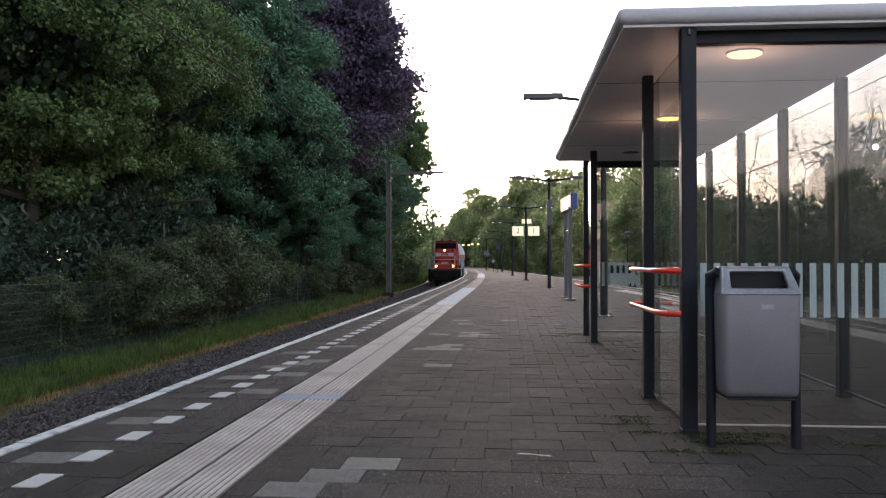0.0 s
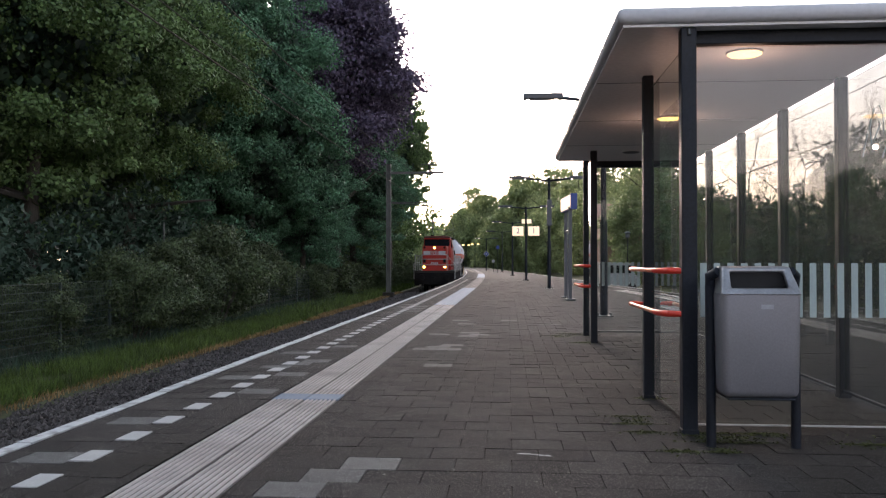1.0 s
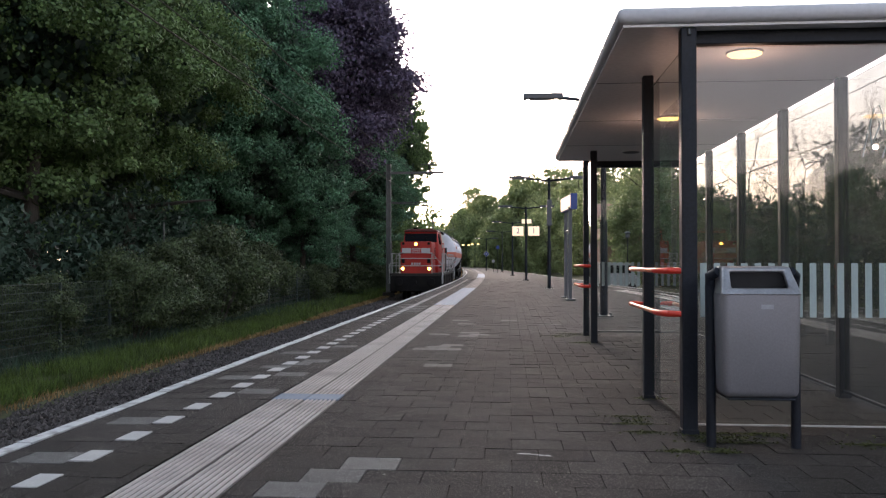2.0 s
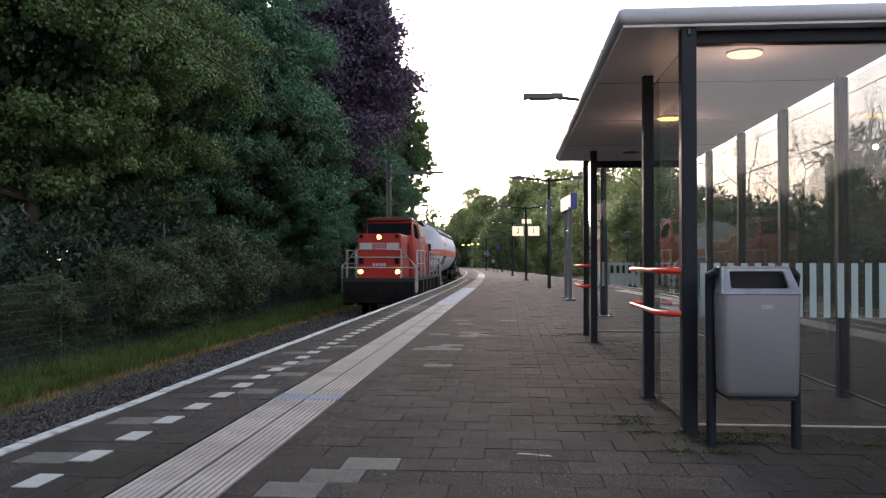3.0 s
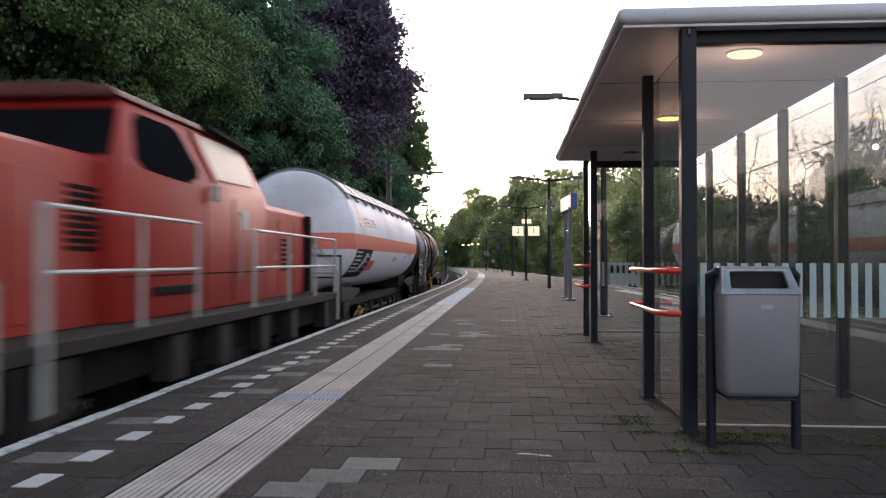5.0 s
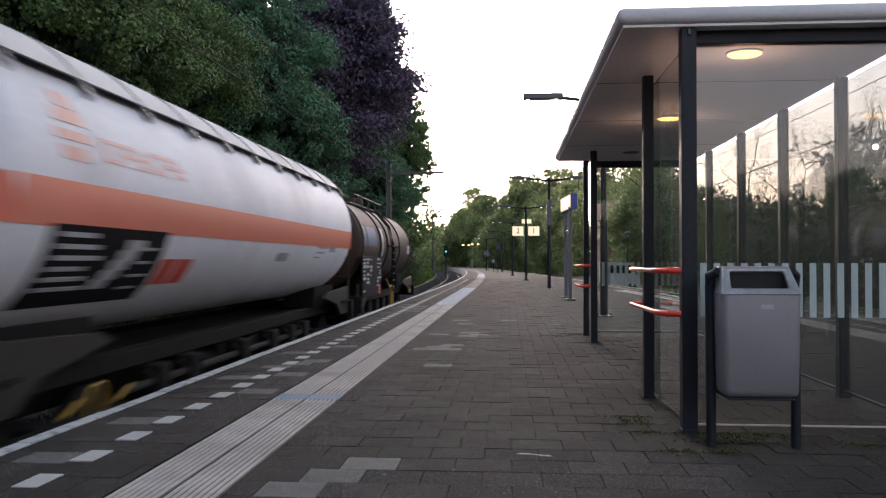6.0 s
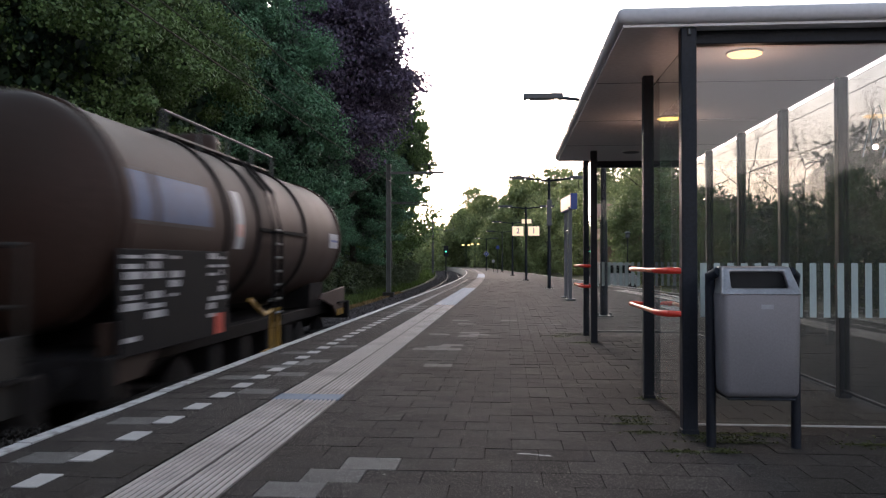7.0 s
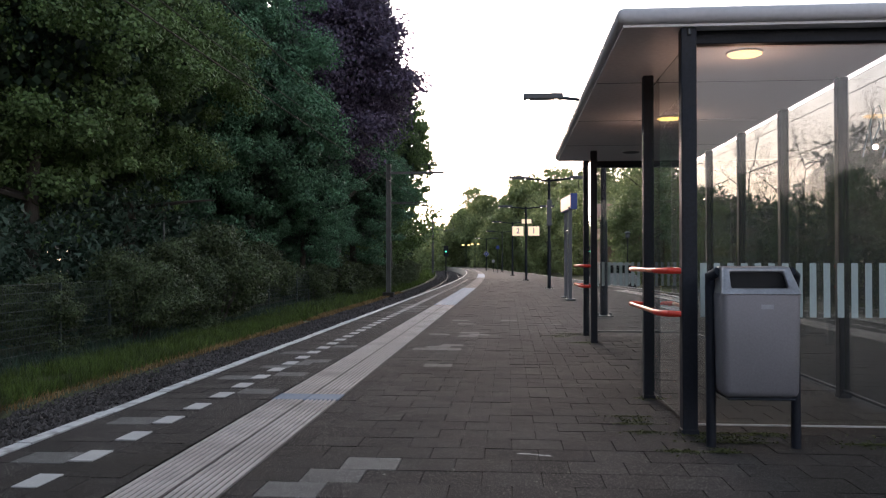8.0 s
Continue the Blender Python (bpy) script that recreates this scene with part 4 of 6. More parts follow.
        part("grab_iron", pipe([(s * 1.03, 0.7, 1.9), (s * 1.08, 0.7, 1.95), (s * 1.08, 0.7, 2.85), (s * 1.03, 0.7, 2.9)], 0.015), "handrail", cab)
        part("cab_number_bar", box(min(s * 1.021, s * 1.026), max(s * 1.021, s * 1.026), 0.9, 1.2, 2.66, 2.95), "loco_grey", cab)
    # handrails round the walkway
    def rail_set(name, pts, posts, heights):
        g = None
        for h in heights:
            p = [(x, y, h) for x, y in pts]
            o = part(name, pipe(p, 0.022, seg=8), "handrail", lo if g is None else g, smooth=True)
            g = g or o
        for x, y in posts:
            part("stanchion", rod((x, y, 1.5), (x, y, heights[0]), 0.028, seg=8), "handrail", g)
    for s in (-1, 1):
        e = s * (L - 0.04)
        r = part("end_rail", pipe([(-1.45, e, 0.95), (-1.45, e, 1.98), (-0.88, e, 2.63), (0.88, e, 2.63), (1.45, e, 1.98), (1.45, e, 0.95)], 0.034, seg=8), "handrail", lo, "pale grey end handrail", smooth=True)
        for z in (1.93, 2.33):
            w = 1.45 if z < 2 else 1.14
            part("end_bar", rod((-w, e, z), (w, e, z), 0.022, seg=8), "handrail", r)
        for x in (-0.88, 0.88):
            part("stanchion", rod((x, e, 1.5), (x, e, 2.62), 0.025, seg=8), "handrail", r)
        rail_set("side_rail", [(s * 1.40, -5.2), (s * 1.40, -1.9)], [(s * 1.40, -3.4), (s * 1.40, -1.9)], (2.62, 2.08))
        part("step_post", rod((s * 1.41, -5.2, 0.95), (s * 1.41, -5.2, 2.64), 0.045, seg=10), "handrail", lo, "thick pale step handrail", smooth=True)
        part("foot_step", box(min(s * 1.2, s * 1.44), max(s * 1.2, s * 1.44), -5.34, -5.06, 0.78, 0.95, 0.02), "loco_frame", lo)
        rail_set("side_rail", [(s * 1.40, 0.3), (s * 1.40, 5.9)], [(s * 1.40, 0.3), (s * 1.40, 2.2), (s * 1.40, 4.1), (s * 1.40, 5.9)], (2.62, 2.08))
        for y in (-4.9, -2.4, -0.9, 0.9, 2.6, 5.2):
            part("frame_box", box(min(s * 1.15, s * 1.4), max(s * 1.15, s * 1.4), y - 0.22, y + 0.22, 0.85, 1.36, 0.02), "loco_frame", lo)
    return lo


def arc_sheet(r, y0, y1, a0, a1, mat, name, parent, label="", t=0.006, seg=16):
    """A thin curved sheet on a tank's side, between two angles from the top (degrees)."""
    b = bmesh.new()
    rows = []
    for rr in (r, r + t):
        for y in (y0, y1):
            rows.append([b.verts.new((rr * math.sin(radians(a0 + (a1 - a0) * k / seg)), y, rr * math.cos(radians(a0 + (a1 - a0) * k / seg)))) for k in range(seg + 1)])
    for k in range(seg):
        for p, q in ((0, 1), (3, 2), (1, 3), (2, 0)):
            b.faces.new((rows[p][k], rows[p][k + 1], rows[q][k + 1], rows[q][k]))
    for k in (0, seg):
        b.faces.new((rows[0][k], rows[1][k], rows[3][k], rows[2][k]))
    bmesh.ops.recalc_face_normals(b, faces=b.faces[:])
    return part(name, b, mat, parent, label, smooth=True)


def tank_body(r, half, dome):
    prof = [(0.02, -half - dome)]
    prof += [(r * math.sin(q), -half - dome * math.cos(q) ** 0.9) for q in (radians(a) for a in range(8, 89, 8))]
    prof += [(r, -half), (r, half)]
    prof += [(r * math.sin(q), half + dome * math.cos(q) ** 0.9) for q in (radians(a) for a in range(88, 7, -8))]
    prof += [(0.02, half + dome)]
    return revolve(prof, 64, "Y")


def wagon_frame(w, half, r, zc, beam_mat="loco_dark", skirt="loco_frame"):
    part("frame", box(-0.9, -0.74, -half, half, 1.0, 1.2, 0.015), beam_mat, w, "dark wagon underframe")
    part("frame", box(0.74, 0.9, -half, half, 1.0, 1.2, 0.015), beam_mat, w)
    for s in (-1, 1):
        part("headstock", box(-1.3, 1.3, s * half - 0.1, s * half + 0.1, 0.85, 1.25, 0.02), beam_mat, w)
        part("end_deck", box(-1.25, 1.25, min(s * half, s * (half - 0.9)), max(s * half, s * (half - 0.9)), 1.221, 1.26), "loco_dark", w)
        buffers(w, s * (half + 0.05), s)
        bogie(w, s * (half - 1.9))
        for x in (-1.2, 1.13):
            tall, low = s * (half - 0.05), s * (half - 2.6)
            part("end_skirt", prism([(tall, 1.58), (low + s * 0.3, 1.5), (low, 1.4), (low + s * 1.3, 1.2), (tall - s * 0.85, 0.95), (tall, 0.95)], x, x + 0.07, "X", 0.01), skirt, w, "sloping painted end skirt")
    part("centre_sill", box(-0.5, 0.5, -half, half, 0.7, 1.15, 0.02), "loco_dark", w)
    for y in (-1.8, -0.4, 1.0, 2.2):
        part("brake_gear", box(-0.85, 0.85, y - 0.35, y + 0.3, 0.35, 0.98, 0.05), "loco_dark", w)


def white_wagon():
    w = thing("tank_wagon", "white gas tank wagon with an orange band and sun shield", "tank wagon", "wagons of the freight train")
    r, zc, half = 1.46, 2.86, 6.5
    tank = part("tank", tank_body(r, half, 0.6), "tank_white", w, "white rounded pressure tank", smooth=True)
    tank.location = (0, -0.24, zc)
    for s in (-1, 1):
        a = sorted((s * 91, s * 106))
        arc_sheet(r + 0.002, -half, half, a[0], a[1], "tank_orange", "band", tank, "faded orange stripe", 0.004, 6)
    # the band runs on round the domes
    for s in (-1, 1):
        b = bmesh.new()
        rows = []
        for i in range(49):
            x = (r - 0.004) * math.sin(radians(-88 + i * 176 / 48))
            col = []
            for k in range(7):
                z = -0.40 + 0.375 * k / 6
                q = math.asin(min(0.9999, math.hypot(x, z) / r))
                col.append(b.verts.new((x, s * (half + 0.6 * math.cos(q) ** 0.9 + 0.016), z)))
            rows.append(col)
        for p, q in zip(rows, rows[1:]):
            for k in range(6):
                b.faces.new((p[k], p[k + 1], q[k + 1], q[k]))
        part("end_band", b, "tank_orange", tank, smooth=True)
    shield = arc_sheet(r + 0.05, -half + 0.05, half - 0.05, -52, 52, "tank_shield", "sun_shield", tank, "dull grey sun shield over the top", 0.012, 32)
    for i in range(11):
        y = -half + 0.1 + i * (2 * half - 0.2) / 10
        arc_sheet(r + 0.003, y - 0.03, y + 0.03, -58, 58, "grey_plate", "shield_strap", tank, "", 0.072, 24)
    for s in (-1, 1):
        a = sorted((s * 51.5, s * 52.6))
        arc_sheet(r + 0.045, -half, half, a[0], a[1], "board", "shield_edge", shield, "", 0.03, 2)
        sg = 1 if s > 0 else -1

        def plate(name, y0, y1, a0, a1, mat, label="", t=0.006):
            a, c = sorted((s * a0, s * a1))
            return arc_sheet(r + 0.003, y0 + 0.24, y1 + 0.24, a, c, mat, name, tank, label, t, 4)
        plate("data_panel", -6.2, -3.9, 105, 138, "board", "black data panel with white markings")
        for i in range(6):
            plate("marking", -6.05, -5.45 + 0.1 * (i % 3), 107.5 + i * 4.2, 109.2 + i * 4.2, "ink_white", "white printed bars", 0.010)
        for i in range(5):
            plate("marking", -5.15 + 0.09 * i, -4.85 + 0.11 * i, 126 - i * 4.2, 130.2 - i * 4.2, "ink_white", "", 0.010)
        for i in range(4):
            plate("small_marking", -4.5, -4.05 - 0.08 * (i % 2), 112 + i * 6, 113.2 + i * 6, "ink_grey", "", 0.010)
        for y0 in (-3.82, -3.35):
            plate("warning_label", y0, y0 + 0.4, 117, 130, "ink_red", "faded red warning label")
        # emblem of three stacked shapes, then a row of letter bars
        for i, (y0, y1, a0, a1) in enumerate(((-6.05, -5.8, 60, 66), (-6.15, -5.7, 66.5, 71.5), (-6.2, -5.65, 74, 77.5), (-6.12, -5.75, 79.5, 84))):
            plate("emblem", y0, y1, a0, a1, "ink_salmon", "faded red emblem")
        for i in range(6):
            y0 = -5.4 + i * 0.32
            plate("lettering", y0, y0 + 0.07, 73.5, 82, "ink_salmon", "faded red lettering bar")
            for a0 in ((73.5, 80.5), (73.5, 77.2), (77, 80.5))[i % 3]:
                plate("lettering", y0 + 0.08, y0 + 0.24, a0, a0 + 1.6, "ink_salmon")
        for i in range(3):
            plate("small_marking", 3.2, 4.1 - 0.25 * i, 106 + i * 4, 107.4 + i * 4, "ink_grey", "", 0.008)
        plate("small_marking", 4.3, 4.8, 106, 110, "ink_grey", "", 0.008)
        plate("small_marking", 0.6, 1.2, 112, 118, "ink_grey", "", 0.008)
        # saddles
        for y in (-half + 0.9, half - 0.9):
            part("saddle", prism([(s * 0.95, 1.2), (s * 0.98, 1.64), (s * 0.7, 1.55), (s * 0.3, 1.42), (s * 0.3, 1.2)], y - 0.9, y + 0.9, bevel=0.01), "loco_dark", w)
    wagon_frame(w, 7.3, r, zc)
    # end platform with rails
    for s in (-1, 1):
        e = s * 7.25
        p = part("end_rail", pipe([(-1.2, e, 1.25), (-1.2, e, 2.3), (1.2, e, 2.3), (1.2, e, 1.25)], 0.025, seg=8), "loco_frame", w, smooth=True)
        part("end_bar", rod((-1.2, e, 1.8), (1.2, e, 1.8), 0.02, seg=8), "loco_frame", p)
        part("end_post", rod((0.5, e, 1.25), (0.5, e, 2.3), 0.02, seg=8), "loco_frame", p)
    part("brake_wheel", pipe([(1.27, -5.2 + 0.17 * math.cos(k * 0.524), 0.88 + 0.17 * math.sin(k * 0.524)) for k in range(13)], 0.016, seg=6), "yellow", w, "thin yellow brake handwheel")
    for y in (-5.75, -4.75):
        part("brake_lever", rod((1.24, y, 0.82), (1.24, y + 0.3, 0.93), 0.02, seg=6), "yellow", w, "yellow painted lever")
    part("pipe_run", rod((1.0, -4, 0.8), (1.0, 4, 0.8), 0.05), "loco_frame", w)
    for y in (-3.2, -2.2, -0.2, 1.4, 2.6, 3.6):
        part("valve_box", box(0.87, 1.1, y - 0.2, y + 0.15, 0.5, 1.0, 0.03), "loco_dark", w)
        part("brake_rod", rod((1.02, y - 0.4, 0.95), (1.02, y + 0.5, 0.5), 0.025, seg=6), "loco_frame", w)
    part("air_tank", rod((0.6, -1.2, 0.7), (0.6, 0.6, 0.7), 0.22, seg=18), "loco_dark", w)
    return w


def brown_wagon():
    w = thing("tank_wagon", "rust-brown chemical tank wagon with a roof walkway and yellow steps", "tank wagon", "wagons of the freight train")
    r, zc, half = 1.25, 2.65, 5.05
    tank = part("tank", tank_body(r, half + 0.26, 0.5), "tank_brown", w, "grimy brown cylindrical tank", smooth=True)
    tank.data.transform(Matrix.Translation((0, -0.27, 0)))
    tank.location = (0, 0, zc)
    for y in (-5.45, -2.5, -1.1, 1.8, 4.95):
        arc_sheet(r, y - 0.05, y + 0.05, -150, 150, "loco_dark" if y in (-2.5, -1.1, 1.8) else "tank_brown", "hoop", tank, "", 0.035, 40)
    part("manhole", revolve([(0.35, 1.2), (0.35, 1.5), (0.3, 1.56), (0.1, 1.58)], 20, "Z"), "tank_brown", tank, smooth=True).location = (0, -0.4, 0)
    for s in (-1, 1):
        def plate(name, y0, y1, a0, a1, mat, label="", t=0.008):
            a, c = sorted((s * a0, s * a1))
            return arc_sheet(r + 0.004, y0, y1, a, c, mat, name, tank, label, t, 6)
        for y0, y1 in ((-5.42, -4.9), (-4.72, -3.15)):
            plate("sign_border", y0 - 0.05, y1 + 0.05, 66, 94, "plate_border", "weathered grey border", 0.005)
            plate("sign_plate", y0, y1, 68, 92, "blue_plate", "faded blue sign plate")
        plate("sign_plate", -2.15, -1.85, 66, 104, "ink_white", "white framed placard")
        plate("placard_bar", -2.1, -1.9, 88, 96, "ink_salmon", "", 0.012)
        plate("seam_bar", -1.1, 1.8, 88.5, 91, "loco_dark", "dark horizontal bracket bar", 0.05)
        plate("end_label", 3.95, 4.8, 85, 99, "ink_white", "white label with a blue line")
        plate("end_label_line", 4.05, 4.7, 91, 93, "sign_blue", "", 0.012)
        bd = part("data_board", box(min(s * 1.26, s * 1.29), max(s * 1.26, s * 1.29), -5.75, -2.6, 1.22, 2.3, 0.01), "board", w, "black board with white markings")
        rng = random.Random(4)
        for c0, c1, rows in ((-5.68, -5.2, 9), (-5.1, -4.7, 8), (-4.55, -4.2, 5), (-3.35, -3.0, 8), (-2.95, -2.65, 6)):
            for k in range(rows):
                z = 2.2 - k * 0.105
                if rng.random() < 0.85:
                    part("marking", box(min(s * 1.291, s * 1.295), max(s * 1.291, s * 1.295), c0 + 0.06 * rng.random(), c1 - 0.2 * rng.random(), z, z + rng.choice((0.035, 0.05, 0.075))), "ink_white", bd)
        part("red_tag", box(min(s * 1.291, s * 1.297), max(s * 1.291, s * 1.297), -3.1, -2.82, 1.24, 1.5), "ink_red", bd)
        for y in (-half + 0.8, half - 0.9):
            part("saddle", prism([(s * 0.9, 1.2), (s * 0.93, 1.72), (s * 0.7, 1.6), (s * 0.3, 1.43), (s * 0.3, 1.2)], y - 0.6, y + 0.6, bevel=0.01), "loco_dark", w)
        # ladder over the side and yellow steps
        for y in (-0.55, -0.15):
            lad = part("ladder", pipe([(s * 1.33, y, 1.2), (s * 1.34, y, 2.65), (s * 1.18, y, 3.3), (s * 0.75, y, 3.8)], 0.03, seg=8), "loco_dark", w, smooth=True)
        for k in range(7):
            part("rung", rod((s * 1.34, -0.55, 1.35 + k * 0.22), (s * 1.34, -0.15, 1.35 + k * 0.22), 0.022, seg=6), "galv", lad)
        st = part("step", box(min(s * 1.16, s * 1.32), max(s * 1.16, s * 1.32), -0.6, -0.15, 0.72, 0.76), "yellow", w, "yellow painted foot step")
        part("step_side", box(min(s * 1.28, s * 1.32), max(s * 1.28, s * 1.32), -0.6, -0.53, 0.76, 1.42), "yellow", st)
        part("step_side", box(min(s * 1.28, s * 1.32), max(s * 1.28, s * 1.32), -0.22, -0.15, 0.76, 1.42), "yellow", st)
        part("hand_bar", pipe([(s * 1.32, -1.75, 1.62), (s * 1.32, -1.0, 1.36), (s * 1.30, -0.55, 1.40)], 0.03, seg=8), "yellow", st)
        part("roof_rail", rod((s * 0.55, -3.0, 4.15), (s * 0.55, 2.0, 4.15), 0.022, seg=8), "galv", w)
        for y in (-3.0, -1.75, -0.5, 0.75, 2.0):
            part("roof_post", rod((s * 0.55, y, 3.75), (s * 0.55, y, 4.15), 0.02, seg=8), "galv", w)
        part("end_stripes", box(min(s * 0.75, s * 1.3), max(s * 0.75, s * 1.3), 6.001, 6.012, 0.95, 1.1), "board", w)
        for k in range(4):
            part("warning_bar", box(min(s * (0.8 + k * 0.125), s * (0.86 + k * 0.125)), max(s * (0.8 + k * 0.125), s * (0.86 + k * 0.125)), 6.013, 6.017, 0.96, 1.09), "yellow", w)
            part("warning_bar", box(min(s * 1.202, s * 1.208), max(s * 1.202, s * 1.208), 5.0 + k * 0.18, 5.1 + k * 0.18, 0.96, 1.1), "yellow", w)
    part("walkway", box(-0.45, 0.45, -3.0, 2.1, 3.89, 3.92), "galv", w)
    wagon_frame(w, 5.9, r, zc, skirt="tank_brown")
    return w


TRAIN = [(locomotive(), 5.75), (white_wagon(), 20.5), (brown_wagon(), 35.0)]

# ---------------------------------------------------------------- trees and bushes
def wood_mesh(h, r, rng, limbs=9, bare=False):
    """A tapered, slightly bent trunk with forked limbs. Returns the mesh and the limb tips."""
    bm = bmesh.new()
    tips = []

    def limb(p, d, length, rad, depth):
        pts, n = [p], 4
        for i in range(n):
            d = (d + Vector((rng.gauss(0, 0.13), rng.gauss(0, 0.13), rng.gauss(0.03, 0.08)))).normalized()
            pts.append(pts[-1] + d * length / n)
        for i in range(n):
            rod(pts[i], pts[i + 1], rad * (1 - 0.18 * i), bm, rad * (1 - 0.18 * (i + 1)), 7 if depth == 0 else 5)
        tips.extend(pts[2:])
        if depth < (4 if bare else 1):
            for k in range(3 if depth else 2):
                q = pts[rng.choice((2, 3, 4))]
                e = (d + Vector((rng.gauss(0, 0.55), rng.gauss(0, 0.55), rng.gauss(0.15, 0.3)))).normalized()
                limb(q, e, length * rng.uniform(0.45, 0.7), rad * 0.45, depth + 1)
    pts = [Vector((0, 0, -0.2))]
    for i in range(6):
        pts.append(pts[-1] + Vector((rng.gauss(0, 0.12), rng.gauss(0, 0.12), h * 0.14)))
    base = (0.017 * h + 0.04) * (0.6 if bare else 1.0)
    for i in range(6):
        rod(pts[i], pts[i + 1], base * (1 - 0.13 * i) * (1.25 if i == 0 else 1), bm, base * (1 - 0.13 * (i + 1)), 9)
    for k in range(limbs):
        i = rng.choice((2, 3, 4, 5, 6))
        a = k * 2.4 + rng.uniform(-0.4, 0.4)
        up = rng.uniform(0.2, 0.7) + (0.5 if i == 6 else 0)
        limb(pts[i], Vector((math.cos(a), math.sin(a), up)).normalized(), r * rng.uniform(0.6, 0.95), base * 0.4, 1)
    return bm, tips


def crown_points(h, r, low, clumps, n, rng, inside=0.12, lump=(0.17, 0.36)):
    """Leaf places: uneven clumps set in an egg-shaped crown, denser at their skins."""
    zc, hz = (low + h) / 2, (h - low) / 2
    cs = []
    while len(cs) < clumps:
        p = rng.normal(size=3)
        p /= np.linalg.norm(p)
        p *= rng.uniform(0.45, 1.0) ** 0.6
        wide = 1.0 - 0.35 * max(0.0, p[2])
        c = np.array([p[0] * r * wide, p[1] * r * wide, zc + p[2] * hz])
        c += 0.25 * r * np.array([noise.noise(tuple(c * 0.4 + 9)), noise.noise(tuple(c * 0.4 + 31)), 0.5 * noise.noise(tuple(c * 0.4 + 55))])
        cs.append((c, rng.uniform(*lump) * r))
    which = rng.integers(0, clumps, n)
    core = rng.uniform(0, 1, n) < inside
    c = np.array([x[0] for x in cs])[which]
    rad = np.array([x[1] for x in cs])[which]
    d = rng.normal(size=(n, 3))
    d /= np.linalg.norm(d, axis=1)[:, None]
    d *= (rng.uniform(0.1, 1.15, n) ** 0.5)[:, None]
    d[:, 2] *= 0.55
    out = c + d * rad[:, None]
    q = rng.normal(size=(n, 3))
    q *= (rng.uniform(0, 1, n) ** 0.4 * 0.86 / np.linalg.norm(q, axis=1))[:, None]
    inner = np.column_stack([q[:, 0] * r, q[:, 1] * r, zc + q[:, 2] * hz])
    lift = np.array([0.0, 0.0, 0.35])
    return np.where(core[:, None], inner, out), np.where(core[:, None], q, d / np.linalg.norm(d, axis=1)[:, None] + lift)


def make_tree(label, h, r, low, leaf, n, size, seed, clumps=70, limbs=9, category="tree", group="", corners=4, inside=0.12, lump=(0.17, 0.36), shape=0.6, heart=0):
    rng, nrng = random.Random(seed), np.random.default_rng(seed)
    t = thing("tree", label, category, group)
    bm, tips = wood_mesh(h * 0.95, r, rng, limbs)
    part("trunk", bm, "bark", t, smooth=True)
    pts, way = crown_points(h, r, low, clumps, n, nrng, inside, lump)
    crown = blades("crown", pts, size, leaf, t, seed=seed, facing=way, corners=corners, shape=shape)
    # inner leaves paint the crown's inner shade with the dark leaf colour
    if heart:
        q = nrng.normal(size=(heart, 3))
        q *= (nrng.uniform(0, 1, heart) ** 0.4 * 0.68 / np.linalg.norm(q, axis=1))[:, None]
        blades("inner_foliage", q * (r, r, (h - low) / 2) + (0, 0, (low + h) / 2), 0.34, "leaf_dark", crown, "inner leaves coloured dark as crown shade", seed=seed + 1, shape=0.9)
    return t


def make_bare_tree(label, h, r, seed, leaf="blossom", n=6500):
    rng, nrng = random.Random(seed), np.random.default_rng(seed)
    t = thing("tree", label, "tree", "bare spring trees")
    bm, tips = wood_mesh(h * 0.9, r, rng, 12, True)
    part("trunk", bm, "bark", t, "bare branching trunk")
    tip = np.array([tuple(p) for p in tips])
    c = tip[nrng.integers(0, len(tip), n)] + nrng.normal(0, 0.3, (n, 3))
    blades("crown", c, 0.055, leaf, t, "thin scatter of pale young leaves", seed=seed)
    return t


def make_bush(label, h, r, leaf, n, size, seed, corners=4):
    nrng, rng = np.random.default_rng(seed), random.Random(seed)
    t = thing("bush", label, "bush")
    bm = bmesh.new()
    for k in range(9):
        a, l = rng.uniform(0, 6.28), rng.uniform(0.4, 0.8)
        rod((0.15 * math.cos(a), 0.15 * math.sin(a), -0.1), (r * l * math.cos(a), r * l * math.sin(a), h * rng.uniform(0.5, 0.85)), 0.03, bm, 0.008, 5)
    part("stems", bm, "bark", t)
    pts, way = crown_points(h, r, 0.0, 45, n, nrng)
    blades("foliage", pts, size, leaf, t, seed=seed, facing=way, corners=corners)
    return t


def put(proto, x, y, z, turn=0.0, k=1.0, kz=None):
    return copy_thing(proto, pose(x, y, z, 0, 0, turn) @ Matrix.Diagonal((k, k, k if kz is None else kz, 1)))


def place(proto, x, y, z, turn=0.0, k=1.0, kz=None):
    proto.matrix_basis = pose(x, y, z, 0, 0, turn) @ Matrix.Diagonal((k, k, k if kz is None else kz, 1))
    return proto


